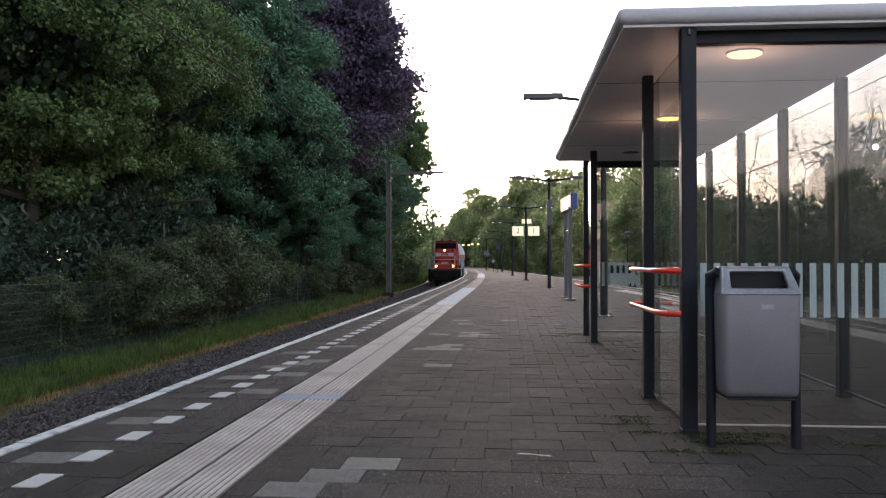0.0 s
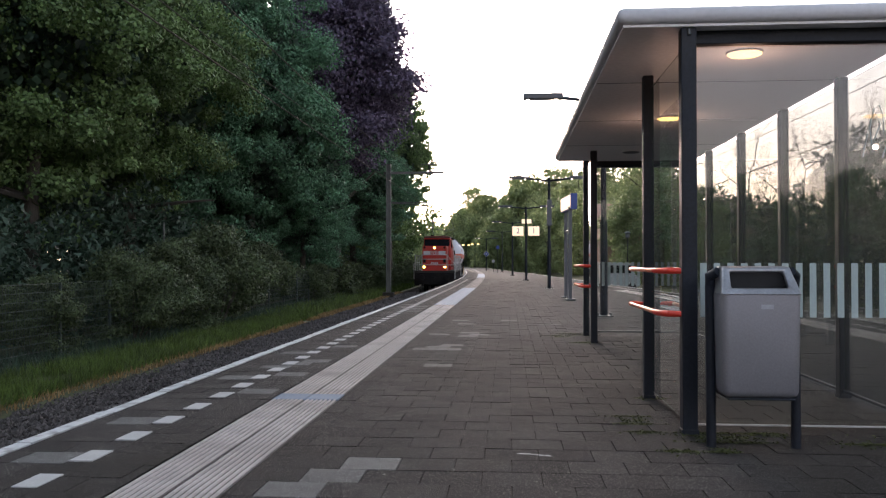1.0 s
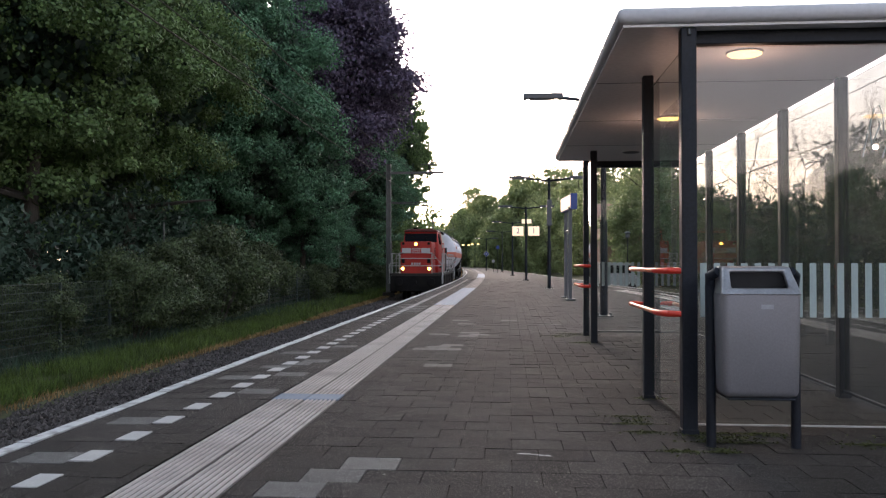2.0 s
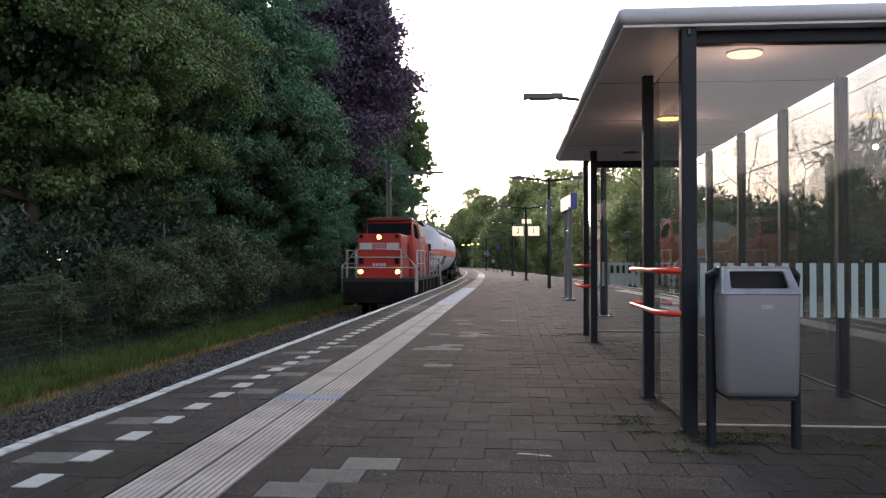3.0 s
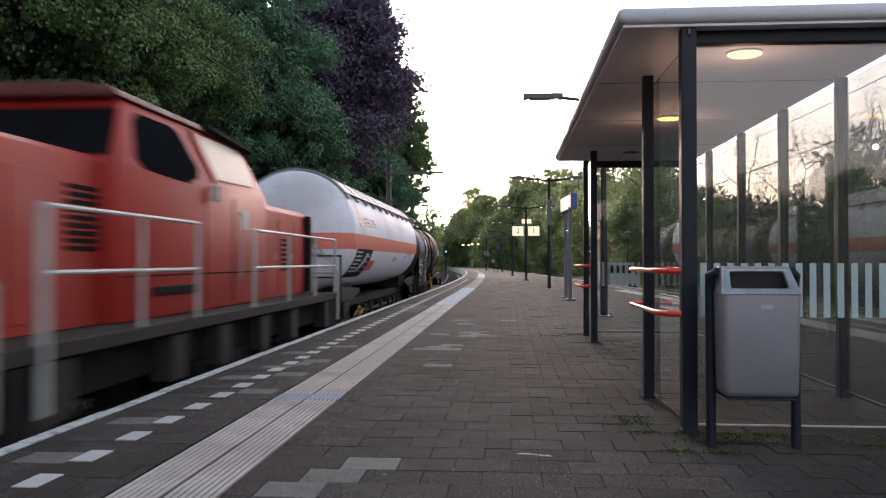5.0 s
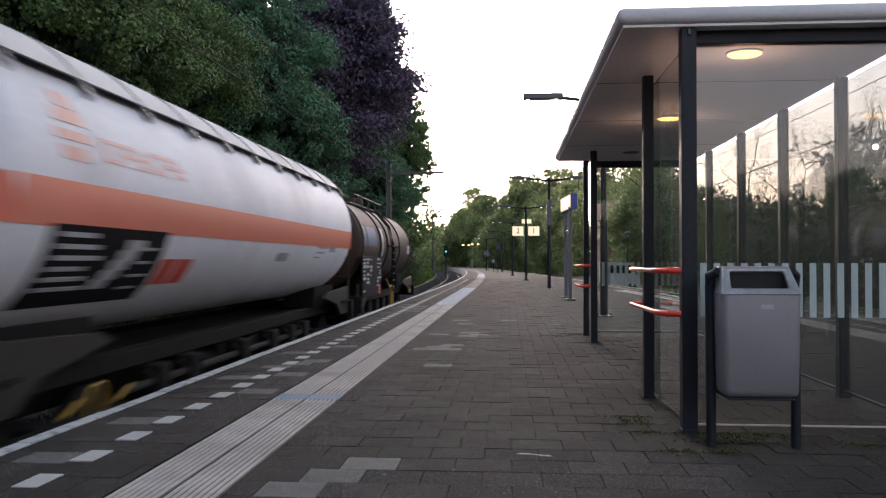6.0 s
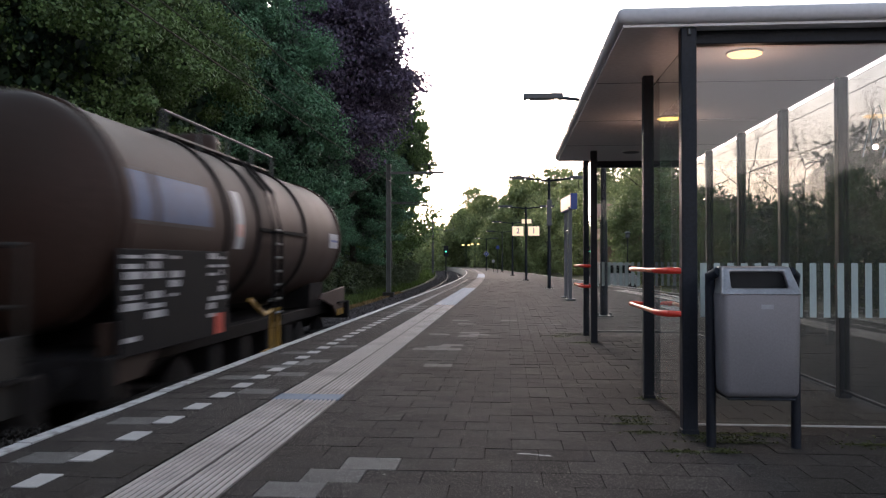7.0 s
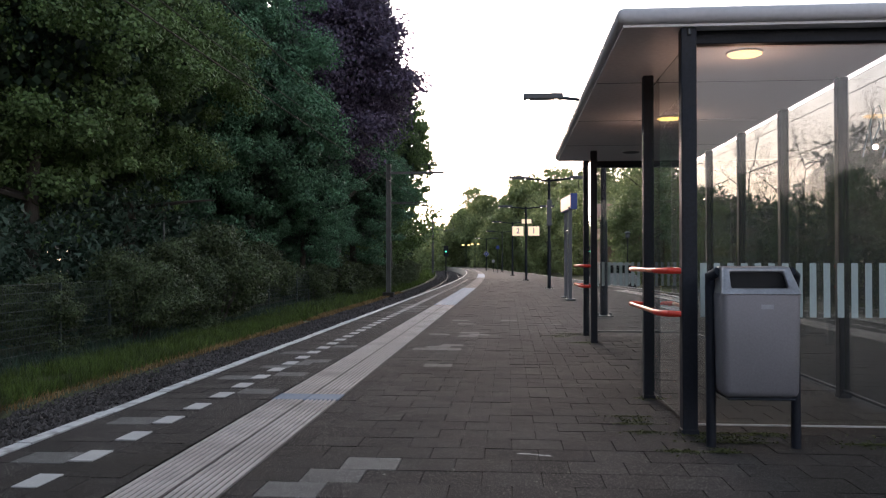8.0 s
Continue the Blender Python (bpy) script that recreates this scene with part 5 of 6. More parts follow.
def woods():
    oak = make_tree("tall dark green oak at the edge of the wood", 18, 5.2, 2.0, "leaf_oak", 95000, 0.14, 11, 210, group="trees of the wood", inside=0.06, lump=(0.09, 0.24), shape=0.72, heart=7000)
    light = make_tree("tall broadleaf tree with fresh light green leaves", 17, 5.0, 4.6, "leaf_light", 95000, 0.136, 12, 200, group="trees of the wood", inside=0.06, lump=(0.09, 0.24), shape=0.72, heart=7000)
    # trees of the back rows: leaf colour darkened to stand for shade
    dark = make_tree("dark green tree deep in the wood, shade painted into its leaves", 18, 5.4, 1.0, "leaf_dark", 15000, 0.55, 13, 85, group="trees of the wood", corners=3)
    copper = make_tree("copper beech with dark purple leaves", 22, 4.9, 8.0, "leaf_copper", 120000, 0.20, 14, 240, group="trees of the wood", inside=0.4, shape=0.75, heart=3000)
    row = make_tree("tall green tree in the row beside the track", 18, 5.2, 1.5, "leaf_light", 20000, 0.38, 18, 95, group="trees of the wood", corners=3)
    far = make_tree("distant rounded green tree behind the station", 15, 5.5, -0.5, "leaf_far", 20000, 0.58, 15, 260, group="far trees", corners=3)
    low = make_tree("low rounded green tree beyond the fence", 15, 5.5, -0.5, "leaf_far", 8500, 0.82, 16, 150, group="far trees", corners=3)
    Z = -1.0
    place(light, -15.5, 26.5, Z, 20)
    place(oak, -13.9, 44, Z, 200, 1.0, 1.08)
    place(copper, -10.9, 51.5, Z, 10)
    place(dark, -24, 62, Z, 0)
    place(row, -12.4, 86, Z, 90, 1.05, 1.0)
    for p, x, y, turn, k, kz in ((light, -15.3, 33.0, 80, 0.95, 1.0), (oak, -16.5, 38.5, 140, 1.05, 1.1), (row, -18.5, 27.5, 300, 1.0, 1.05), (oak, -11.3, 60, 250, 0.85, 0.72),
                                 (light, -10.0, 71, 30, 0.74, 1.16), (row, -14.6, 92, 190, 0.9, 0.85), (row, -15.5, 102, 10, 0.9, 0.75),
                                 (row, -19, 114, 40, 0.9, 0.7), (dark, -25, 128, 70, 0.9, 0.7), (dark, -30, 145, 110, 1.0, 0.7), (dark, -22, 65, 200, 1.1, 1.4), (dark, -17, 57.5, 130, 1.0, 1.15),
                                 (oak, -11.8, 47.5, 60, 0.62, 0.6), (dark, -21, 46, 60, 1.0, 1.1), (dark, -24, 56, 120, 1.0, 1.15), (dark, -20, 70, 200, 1.0, 1.1), (dark, -29, 44, 250, 1.1, 1.25),
                                 (row, -23, 34, 310, 1.0, 1.1), (dark, -16.5, 66, 30, 1.0, 1.3), (dark, -33, 54, 30, 1.2, 1.3), (dark, -22, 84, 330, 1.0, 1.0), (dark, -30, 70, 15, 1.1, 1.2), (row, -19.5, 21, 45, 0.9, 1.0),
                                 (dark, -17.5, 7, 77, 0.9, 0.9), (dark, -16, -2, 99, 1.0, 1.0), (dark, -14, -12, 50, 1.0, 1.0)):
        put(p, x, y, Z, turn, k, kz)
    # far side: round the bend and along the east
    place(far, -11.5, 205, Z, 0)
    place(low, 19, 49, Z, 0, 0.5, 0.58)
    for i, (x, y, k) in enumerate(((-32, 190, 1.0), (-28, 200, 1.05), (-5, 198, 1.1), (3, 192, 1.3), (-22, 268, 0.9), (-9, 225, 1.35), (4, 215, 1.5), (10, 180, 1.35), (-2, 176, 0.8), (13, 160, 1.2), (7, 152, 0.85),
                                   (11, 138, 0.95), (15, 128, 1.05), (12, 112, 0.85), (16, 100, 0.95), (14, 86, 0.8), (18, 78, 0.6), (16.5, 66, 0.46), (20, 58, 0.4), (24, 90, 0.6), (28, 70, 0.5), (30, 55, 0.42), (22, 120, 1.1), (-40, 210, 1.2), (-34, 170, 0.9))):
        put(far, x, y, Z, i * 67, k, k * (1.1 if y > 120 else 1.0))
    for i, (x, y, k) in enumerate(((-21, 150, 0.55), (-24, 166, 0.6), (-27, 182, 0.65), (-34, 240, 0.9), (-19.5, 132, 0.4), (-29, 260, 1.0), (-23, 285, 1.0), (-16, 278, 1.0))):
        put(low, x, y, Z, i * 53, k * 1.1, k)
    for i, (x, y, k) in enumerate(((18, 43, 0.36), (20, 38, 0.34), (18.5, 33, 0.33), (20, 28, 0.33), (19, 23, 0.3), (26, 40, 0.34), (27, 30, 0.3), (24, 20, 0.3))):
        put(low, x, y, Z, i * 47, k * 1.3, k * 1.08)
    # behind the viewpoint, met again in the panes of the shelter
    for i, (x, y, k) in enumerate(((-4, -52, 0.55), (4, -55, 0.6), (11, -50, 0.5), (18, -56, 0.62), (25, -52, 0.55), (32, -50, 0.6), (-12, -46, 0.9), (40, -56, 0.7), (14, -60, 0.66), (21, -60, 0.6), (28, -58, 0.66))):
        put(row, x, y, Z, i * 91, k * 1.4, k * 0.85)
    bare = make_bare_tree("half-bare spring tree with fine twigs", 9, 3.2, 21)
    place(bare, 15.2, 37, Z, 0)
    for x, y, turn, k in ((15.8, 32, 120, 0.95), (17.5, 44, 200, 0.95), (14.8, 27.5, 60, 0.95), (17, 50, 300, 1.15), (16.0, 57, 20, 1.25), (19.5, 61, 80, 1.3), (19, 40, 150, 1.0), (13.9, 31, 250, 0.8)):
        put(bare, x, y, Z, turn, k)
    bush = make_bush("leafy grey-green bush at the fence", 3.6, 2.3, "leaf_bush", 21000, 0.105, 31)
    shrub = make_bush("low grey-green shrub beside the track", 3.6, 2.3, "leaf_bush", 8500, 0.24, 32, corners=3)
    place(bush, -10.2, 28.5, Z, 0)
    place(shrub, -10.8, 50, Z, 150, 0.8)
    for x, y, turn, k in ((-10.4, 22.6, 100, 0.72), (-10.7, 25.5, 200, 0.8), (-11.0, 33.0, 30, 0.8), (-11.2, 19, 250, 0.55), (-11.5, 38, 10, 0.9), (-10.4, 44, 310, 0.6), (-12.3, 15.5, 40, 0.6)):
        put(bush, x, y, Z, turn, k)
    for x, y, turn, k in ((-10.5, 57, 60, 0.8), (-11, 64, 70, 0.9), (-11.2, 72, 170, 0.9), (-12, 82, 20, 0.9), (-12.5, 92, 80, 1.0), (-9.6, 62, 0, 0.6), (-9.7, 68, 70, 0.65), (-9.9, 75, 140, 0.7), (-10.2, 82, 210, 0.7), (-10.8, 90, 280, 0.8), (-11.6, 98, 20, 0.8), (-12.6, 106, 90, 0.9), (-14, 116, 130, 0.9)):
        put(shrub, x, y, Z, turn, k)


woods()


def verge():
    rng = np.random.default_rng(8)
    for name, mat, n, x0, x1, y0, y1, hgt, label in (("grass", "grass", 34000, -9.6, -7.75, 9, 34, 0.26, "uneven green verge grass"), ("grass", "grass", 16000, -10.2, -7.9, 34, 90, 0.36, "uneven green verge grass"),
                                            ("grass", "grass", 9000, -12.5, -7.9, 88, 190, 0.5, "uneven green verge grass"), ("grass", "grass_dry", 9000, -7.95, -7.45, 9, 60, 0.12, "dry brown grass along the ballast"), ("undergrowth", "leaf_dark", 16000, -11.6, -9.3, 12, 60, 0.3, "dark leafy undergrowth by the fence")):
        x = rng.uniform(x0, x1, n)
        y = rng.uniform(y0, y1, n)
        keep = np.array([noise.noise((a * 0.9, b * 0.5, 4)) > -0.35 for a, b in zip(x, y)])
        x, y = x[keep], y[keep]
        m = len(x)
        z = np.full(m, -1.02)
        h = hgt * rng.uniform(0.4, 1.3, m)
        lean = rng.normal(0, 0.35, (m, 2)) * h[:, None]
        w = 0.008 + 0.0004 * y
        a = rng.uniform(0, np.pi, m)
        bx = np.array([bend(q) for q in y])
        p0 = np.stack([x + bx - w * np.cos(a), y - w * np.sin(a), z], 1)
        p1 = np.stack([x + bx + w * np.cos(a), y + w * np.sin(a), z], 1)
        p2 = np.stack([x + bx + lean[:, 0], y + lean[:, 1], z + h], 1)
        v = np.stack([p0, p1, p2], 1).reshape(-1, 3)
        me = bpy.data.meshes.new(name)
        me.from_pydata(v.tolist(), [], np.arange(3 * m).reshape(-1, 3).tolist())
        me.materials.append(M[mat])
        tagged(new(name, me), label, "grass", kind="stuff")


verge()

# ---------------------------------------------------------------- things on and beside the platform
def lamp_post(x, y, h=5.05, reach=1.75, cabinet=False):
    p = thing("platform_lamp", "dark steel platform lamp post with two flat lamp heads", "lamp post", "platform lamp posts", at=pose(x, y, 0))
    bm = rod((0, 0, 0), (0, 0, 2.2), 0.085, seg=14)
    rod((0, 0, 2.2), (0, 0, h + 0.05), 0.065, bm, seg=14)
    part("pole", bm, "black_steel", p, smooth=True)
    ft = box(-0.2, 0.2, -0.2, 0.2, 0.0, 0.03, 0.006)
    for a in (-0.15, 0.15):
        for b in (-0.15, 0.15):
            rod((a, b, 0.03), (a, b, 0.08), 0.02, ft, seg=6)
    part("base_plate", ft, "galv", p)
    part("arm", pipe([(-reach, 0, h + 0.06), (-reach * 0.5, 0, h + 0.02), (0, 0, h - 0.08), (reach * 0.5, 0, h + 0.02), (reach, 0, h + 0.06)], 0.042, seg=8), "black_steel", p, smooth=True)
    for s in (-1, 1):
        xa, xb = sorted((s * (reach + 0.1), s * (reach - 0.82)))
        head = part("lamp_head", box(xa, xb, -0.13, 0.13, h + 0.0, h + 0.13, 0.02), "grey_steel", p, "flat grey lamp head")
        for k in (0.1, 0.75):
            part("bulb", box(xa + k - 0.025, xa + k + 0.035, -0.05, 0.05, h - 0.025, h - 0.001, 0.006), "led", head, "small warm light")
    if cabinet:
        part("speaker_column", box(-0.11, 0.11, -0.2, -0.09, 2.9, 4.1, 0.02), "grey_steel", p, "grey loudspeaker column")
    return p


def number_text(ch, size, mat, parent, m):
    cu = bpy.data.curves.new("digit", "FONT")
    cu.body, cu.size, cu.align_x, cu.align_y, cu.extrude = ch, size, "CENTER", "CENTER", 0.004
    o = new("digit_source", cu)
    dg = bpy.context.evaluated_depsgraph_get()
    me = bpy.data.meshes.new_from_object(o.evaluated_get(dg))
    bpy.data.objects.remove(o)
    me.materials.clear()
    me.materials.append(M[mat])
    d = new("digit", me)
    d.parent = parent
    d.matrix_basis = m
    return d


def track_sign(x, y, z, ch, w=0.78, h=0.66):
    s = thing("track_number_sign", "lit white box sign with the dark digit %s" % ch, "sign", "track number signs", at=pose(x, y, z))
    part("case", box(-w / 2, w / 2, -0.08, 0.08, -h / 2, h / 2, 0.02), "sign_black", s, "dark sign case")
    part("face", box(-w / 2 + 0.025, w / 2 - 0.025, -0.085, -0.0805, -h / 2 + 0.025, h / 2 - 0.025), "sign_white", s, "glowing cream face")
    number_text(ch, 0.5, "sign_blue", s, pose(0, -0.086, 0.0, 90, 0, 0))
    part("bracket", box(-0.03, 0.03, -0.03, 0.03, -h / 2, h / 2 + 0.1), "black_steel", s)
    return s


def station_sign():
    s = thing("station_name_sign", "tall double-post station sign with a lit white and blue box", "sign", at=pose(2.0, 28.5, 0))
    for y in (-1.0, 1.0):
        part("leg", box(-0.06, 0.06, y - 0.07, y + 0.07, 0, 3.05, 0.012), "grey_steel", s, "grey steel leg")
        part("foot", box(-0.16, 0.16, y - 0.16, y + 0.16, 0, 0.05, 0.01), "galv", s)
    bx = part("box", box(-0.08, 0.08, -1.2, 1.2, 2.98, 3.46, 0.02), "sign_blue", s, "blue sign box")
    bx.matrix_basis = pose(0, 0, 0, 0, 0, 4)
    part("lit_face", box(-0.087, -0.0805, -1.16, 1.16, 3.01, 3.43), "sign_white", bx, "glowing white face")
    part("blue_end", box(-0.079, 0.13, -1.23, -1.202, 2.96, 3.48, 0.004), "sign_blue", bx, "blue end plate")
    part("cross_bar", rod((0, -1, 2.3), (0, 1, 2.3), 0.03), "grey_steel", s)
    return s


def catenary_mast(x, y, h=8.5, reach=3.55):
    m = thing("catenary_mast", "grey steel lattice-free catenary mast with an arm over the track", "mast", "catenary masts", at=pose(x, y, -1.0))
    bm = box(-0.15, -0.12, -0.14, 0.14, 0, h, 0.004)
    box(0.12, 0.15, -0.14, 0.14, 0, h, 0.004, bm)
    box(-0.12, 0.12, -0.015, 0.015, 0, h, 0, bm)
    part("column", bm, "galv", m, "grey H-section column")
    part("footing", box(-0.35, 0.35, -0.35, 0.35, -0.1, 0.3, 0.03), "loco_frame", m, "dark stained footing")
    part("arm", box(-0.3, reach, -0.05, 0.05, h - 0.66, h - 0.5, 0.01), "galv", m)
    part("brace", rod((0.1, 0, h - 2.5), (2.2, 0, h - 2.62), 0.03), "galv", m)
    st = part("insulator", rod((2.6, 0, h - 0.5), (2.6, 0, h - 0.05), 0.05), "black_steel", m)
    part("yoke", pipe([(2.1, 0, h - 0.05), (3.1, 0, h - 0.05)], 0.03), "galv", st)
    part("drop_tube", rod((2.65, 0, h - 0.6), (3.3, 0.0, h - 2.5), 0.035), "galv", m)
    part("steady_arm", pipe([(3.3, 0, h - 2.5), (1.9, 0, h - 2.75), (1.6, 0, h - 2.95)], 0.03), "galv", m)
    part("steady_arm", rod((0.1, 0, h - 2.45), (3.3, 0, h - 2.5), 0.03), "galv", m)
    return m


def wires():
    """Contact and carrier wires over the west track, sagging from mast to mast."""
    spans = [(-57, -2), (-2, 53), (53, 127), (127, 195)]
    for k, (dx, z, sag) in enumerate(((0.0, 4.75, 0.05), (0.0, 6.5, 0.75), (-2.5, 7.4, 0.5))):
        pts = []
        for a, b in spans:
            for i in range(12):
                u = i / 12
                y = a + (b - a) * u
                pts.append((TRACK_X + dx + bend(y), y, z - sag * 4 * u * (1 - u)))
        tagged(part("overhead_wire", pipe(pts, 0.013, seg=5), "wire"), "thin dark overhead wire above the track", "wire", "overhead wires")
    for k, z in enumerate((4.75, 6.3)):
        pts = [(9.4, y, z - 0.4 * (k * 4 * (u * (1 - u)))) for y, u in ((-60 + 5.0 * i, (i % 11) / 11) for i in range(24))]
        tagged(part("overhead_wire", pipe(pts, 0.013, seg=5), "wire"), "thin dark overhead wire above the track", "wire", "overhead wires")


def mesh_fence():
    f = thing("wire_mesh_fence", "dark green welded wire mesh fence at the wood's edge", "fence")
    ys = [14 + 2.45 * i for i in range(22)]
    for y in ys:
        part("post", box(-10.53, -10.47, y - 0.03, y + 0.03, -1.1, 0.78, 0.006), "fence_green", f)
    for a, b in zip(ys[:14], ys[1:]):
        bm = bmesh.new()
        for k in range(10):
            z = -0.95 + k * 0.19
            box(-10.506, -10.494, a + 0.03, b - 0.03, z - 0.006, z + 0.006, 0, bm)
        for k in range(1, 24):
            y = a + k * 0.1
            box(-10.503, -10.497, y - 0.0035, y + 0.0035, -1.0, 0.75, 0, bm)
        part("mesh_panel", bm, "fence_green", f)
    far = bmesh.new()
    for k in range(8):
        z = -0.9 + k * 0.22
        box(-10.505, -10.495, ys[14], ys[-1], z - 0.008, z + 0.008, 0, far)
    part("mesh_panel", far, "fence_green", f)


def van():
    v = thing("parked_van", "white parked van with dark windows beyond the fence", "van", at=pose(8.0, 62, 0.0))
    prof = [(-1.3, -0.55), (1.35, -0.55), (1.38, 0.0), (1.1, 0.35), (0.75, 1.15), (-1.25, 1.2), (-1.3, 0.9)]
    part("body", prism(prof, -0.9, 0.9, "Y", 0.05), "van_white", v, "white van body")
    for x0, x1 in ((-1.1, -0.35), (-0.25, 0.35), (0.42, 0.8)):
        part("window", box(x0, x1, -0.915, -0.901, 0.42, 0.98, 0.004), "window", v, "dark window")
    for x in (-0.85, 0.85):
        part("wheel", rod((x, -0.93, -0.6), (x, -0.7, -0.6), 0.32, seg=20), "black", v)
    return v


def house():
    h = thing("house", "brick house with a low brown tiled roof behind the trees", "house", at=pose(16, 95, -1))
    part("wall", box(-5.5, 5.5, 0, 8, 0, 7.0), "brick_wall", h, "brown brick wall")
    part("roof", prism([(-0.6, 6.9), (8.6, 6.9), (8.2, 7.4), (5.5, 8.9), (2.5, 8.9), (-0.2, 7.4)], -6, 6, "X", 0.05), "roof_tile", h, "brown tiled roof")
    for x in (-3.5, 0, 3.5):
        w = part("window", box(x - 0.7, x + 0.7, -0.03, -0.004, 4.2, 5.6), "window", h, "dark window")
        part("window_frame", box(x - 0.78, x + 0.78, -0.05, -0.031, 4.1, 4.2), "van_white", w)


def disc_sign(x, y, z, mat, name, label, r=0.2, diamond=False):
    s = thing(name, label, "sign", at=pose(x, y, 0))
    part("pole", rod((0, 0.04, 0), (0, 0.04, z + 0.2), 0.035), "black_steel", s)
    if diamond:
        part("plate", prism([(0, z - 0.40), (0.40, z), (0, z + 0.40), (-0.40, z)], -0.03, -0.005), "ink_white", s, "white border plate")
        part("plate_face", prism([(0, z - 0.32), (0.32, z), (0, z + 0.32), (-0.32, z)], -0.045, -0.031), "sign_blue", s, "blue face")
        part("mark", box(-0.09, 0.09, -0.055, -0.046, z - 0.09, z + 0.09), "ink_white", s)
    else:
        part("plate", rod((0, -0.03, z), (0, 0.0, z), r, seg=24), mat, s)
    return s


def signal():
    s = thing("railway_signal", "railway light signal showing green on a dark post", "signal", at=pose(-9.35, 125, -1.0))
    part("post", rod((0, 0, 0), (0, 0, 4.4), 0.09), "black_steel", s)
    part("head", box(-0.35, 0.35, -0.1, 0.1, 3.0, 4.6, 0.05), "black", s, "black signal head")
    part("lens", rod((0, -0.13, 3.75), (0, -0.101, 3.75), 0.14, seg=20), "green_signal", s, "lit green lens")


def street_lamp(x, y, z, heads, group):
    s = thing("street_lamp", "far street lamp glowing yellow at dusk", "street lamp", group, at=pose(x, y, -0.1))
    part("pole", rod((0, 0, 0), (0, 0, z), 0.06, r2=0.04), "black_steel", s)
    for dx in heads:
        part("arm", rod((0, 0, z - 0.05), (dx, 0, z + 0.05), 0.03), "black_steel", s)
        part("glow_head", box(dx - 0.22, dx + 0.22, -0.15, 0.15, z + 0.0, z + 0.22, 0.07), "street_glow", s, "glowing yellow lamp head")


def lantern(x, y, z):
    s = thing("lantern_post", "dark lantern on a slim post beyond the tracks", "street lamp", at=pose(x, y, -1.0))
    part("pole", rod((0, 0, 0), (0, 0, z), 0.045), "black_steel", s)
    part("lantern", revolve([(0.1, z), (0.2, z + 0.1), (0.2, z + 0.45), (0.32, z + 0.5), (0.1, z + 0.62)], 10, "Z"), "grey_steel", s, "lantern head with a cap")


lamp_post(2.2, 19.6)
lamp_post(1.86, 38.65, cabinet=True)
lamp_post(1.15, 55.6, 4.85)
lamp_post(0.35, 75.0, 4.75)
lamp_post(-0.74, 98.0, 4.75)
lamp_post(-3.4, 128.0, 4.75)
track_sign(0.62, 55.4, 3.27, "2")
track_sign(1.66, 55.4, 3.27, "1")
def parked_car(x, y):
    c = thing("parked_car", "small white car parked beyond the end of the track", "car", at=pose(x, y, -1.0))
    low = [(-2.05, 0.32), (2.05, 0.32), (2.08, 0.62), (1.95, 0.84), (1.1, 0.95), (-1.85, 0.98), (-2.08, 0.8)]
    part("body", prism(low, -0.85, 0.85, "Y", 0.05), "van_white", c, "white painted body")
    part("cabin", prism([(-1.8, 0.97), (1.0, 0.94), (0.35, 1.42), (-1.3, 1.45)], -0.74, 0.74, "Y", 0.05), "van_white", c, "white roof and pillars")
    for x0, x1 in ((-1.35, -0.5), (-0.4, 0.4)):
        part("window", prism([(x0, 1.0), (x1 + 0.1, 1.0), (x1 - 0.05, 1.34), (x0 + 0.1, 1.36)], -0.755, -0.741, "Y"), "window", c, "dark window")
    for wx in (-1.25, 1.3):
        w = part("wheel", rod((wx, -0.88, 0.31), (wx, -0.68, 0.31), 0.31, seg=20), "black", c)
        part("rim", rod((wx, -0.89, 0.31), (wx, -0.881, 0.31), 0.19, seg=16), "galv", w)
    for wx in (-1.25, 1.3):
        part("wheel", rod((wx, 0.68, 0.31), (wx, 0.88, 0.31), 0.31, seg=20), "black", c)


track_sign(1.5, 70.0, 4.6, "", 0.85, 0.4)
info = thing("sign_post", "slim dark post carrying a lit sign box", "sign post", at=pose(1.5, 70.1, 0))
part("pole", rod((0, 0, 0), (0, 0, 5.0), 0.06), "black_steel", info)
station_sign()
catenary_mast(-7.64, 53)
catenary_mast(-11.5, 127, 9.6, 3.0)
catenary_mast(-7.6, -2)
wires()
mesh_fence()
van()
house()
parked_car(-21.4, 240)
disc_sign(-2.9, 110, 2.25, "", "diamond_sign", "blue diamond sign with a white border on a pole", diamond=True)
disc_sign(-1.9, 105, 1.3, "ink_white", "round_sign", "small round white sign on a pole")
disc_sign(-1.2, 94, 2.85, "sign_blue", "round_sign", "small round blue sign on a pole")
disc_sign(-12.6, 140, 1.1, "ink_white", "round_sign", "small round white speed sign beside the track")
signal()
street_lamp(-7.6, 150, 4.2, (-0.5, 0.5), "yellow street lamps")
street_lamp(-6.0, 150, 4.35, (-0.5, 0.6), "yellow street lamps")
lantern(12.4, 41, 4.3)
lantern(10.5, 75, 4.3)
pole = thing("thin_pole", "thin pale pole standing among the bushes", "pole", at=pose(-11.6, 27.4, -1.0))
part("shaft", rod((0, 0, 0), (0, 0, 3.6), 0.025), "galv", pole)

# ---------------------------------------------------------------- paving
PW, PD, GAP = 0.352, 0.312, 0.004


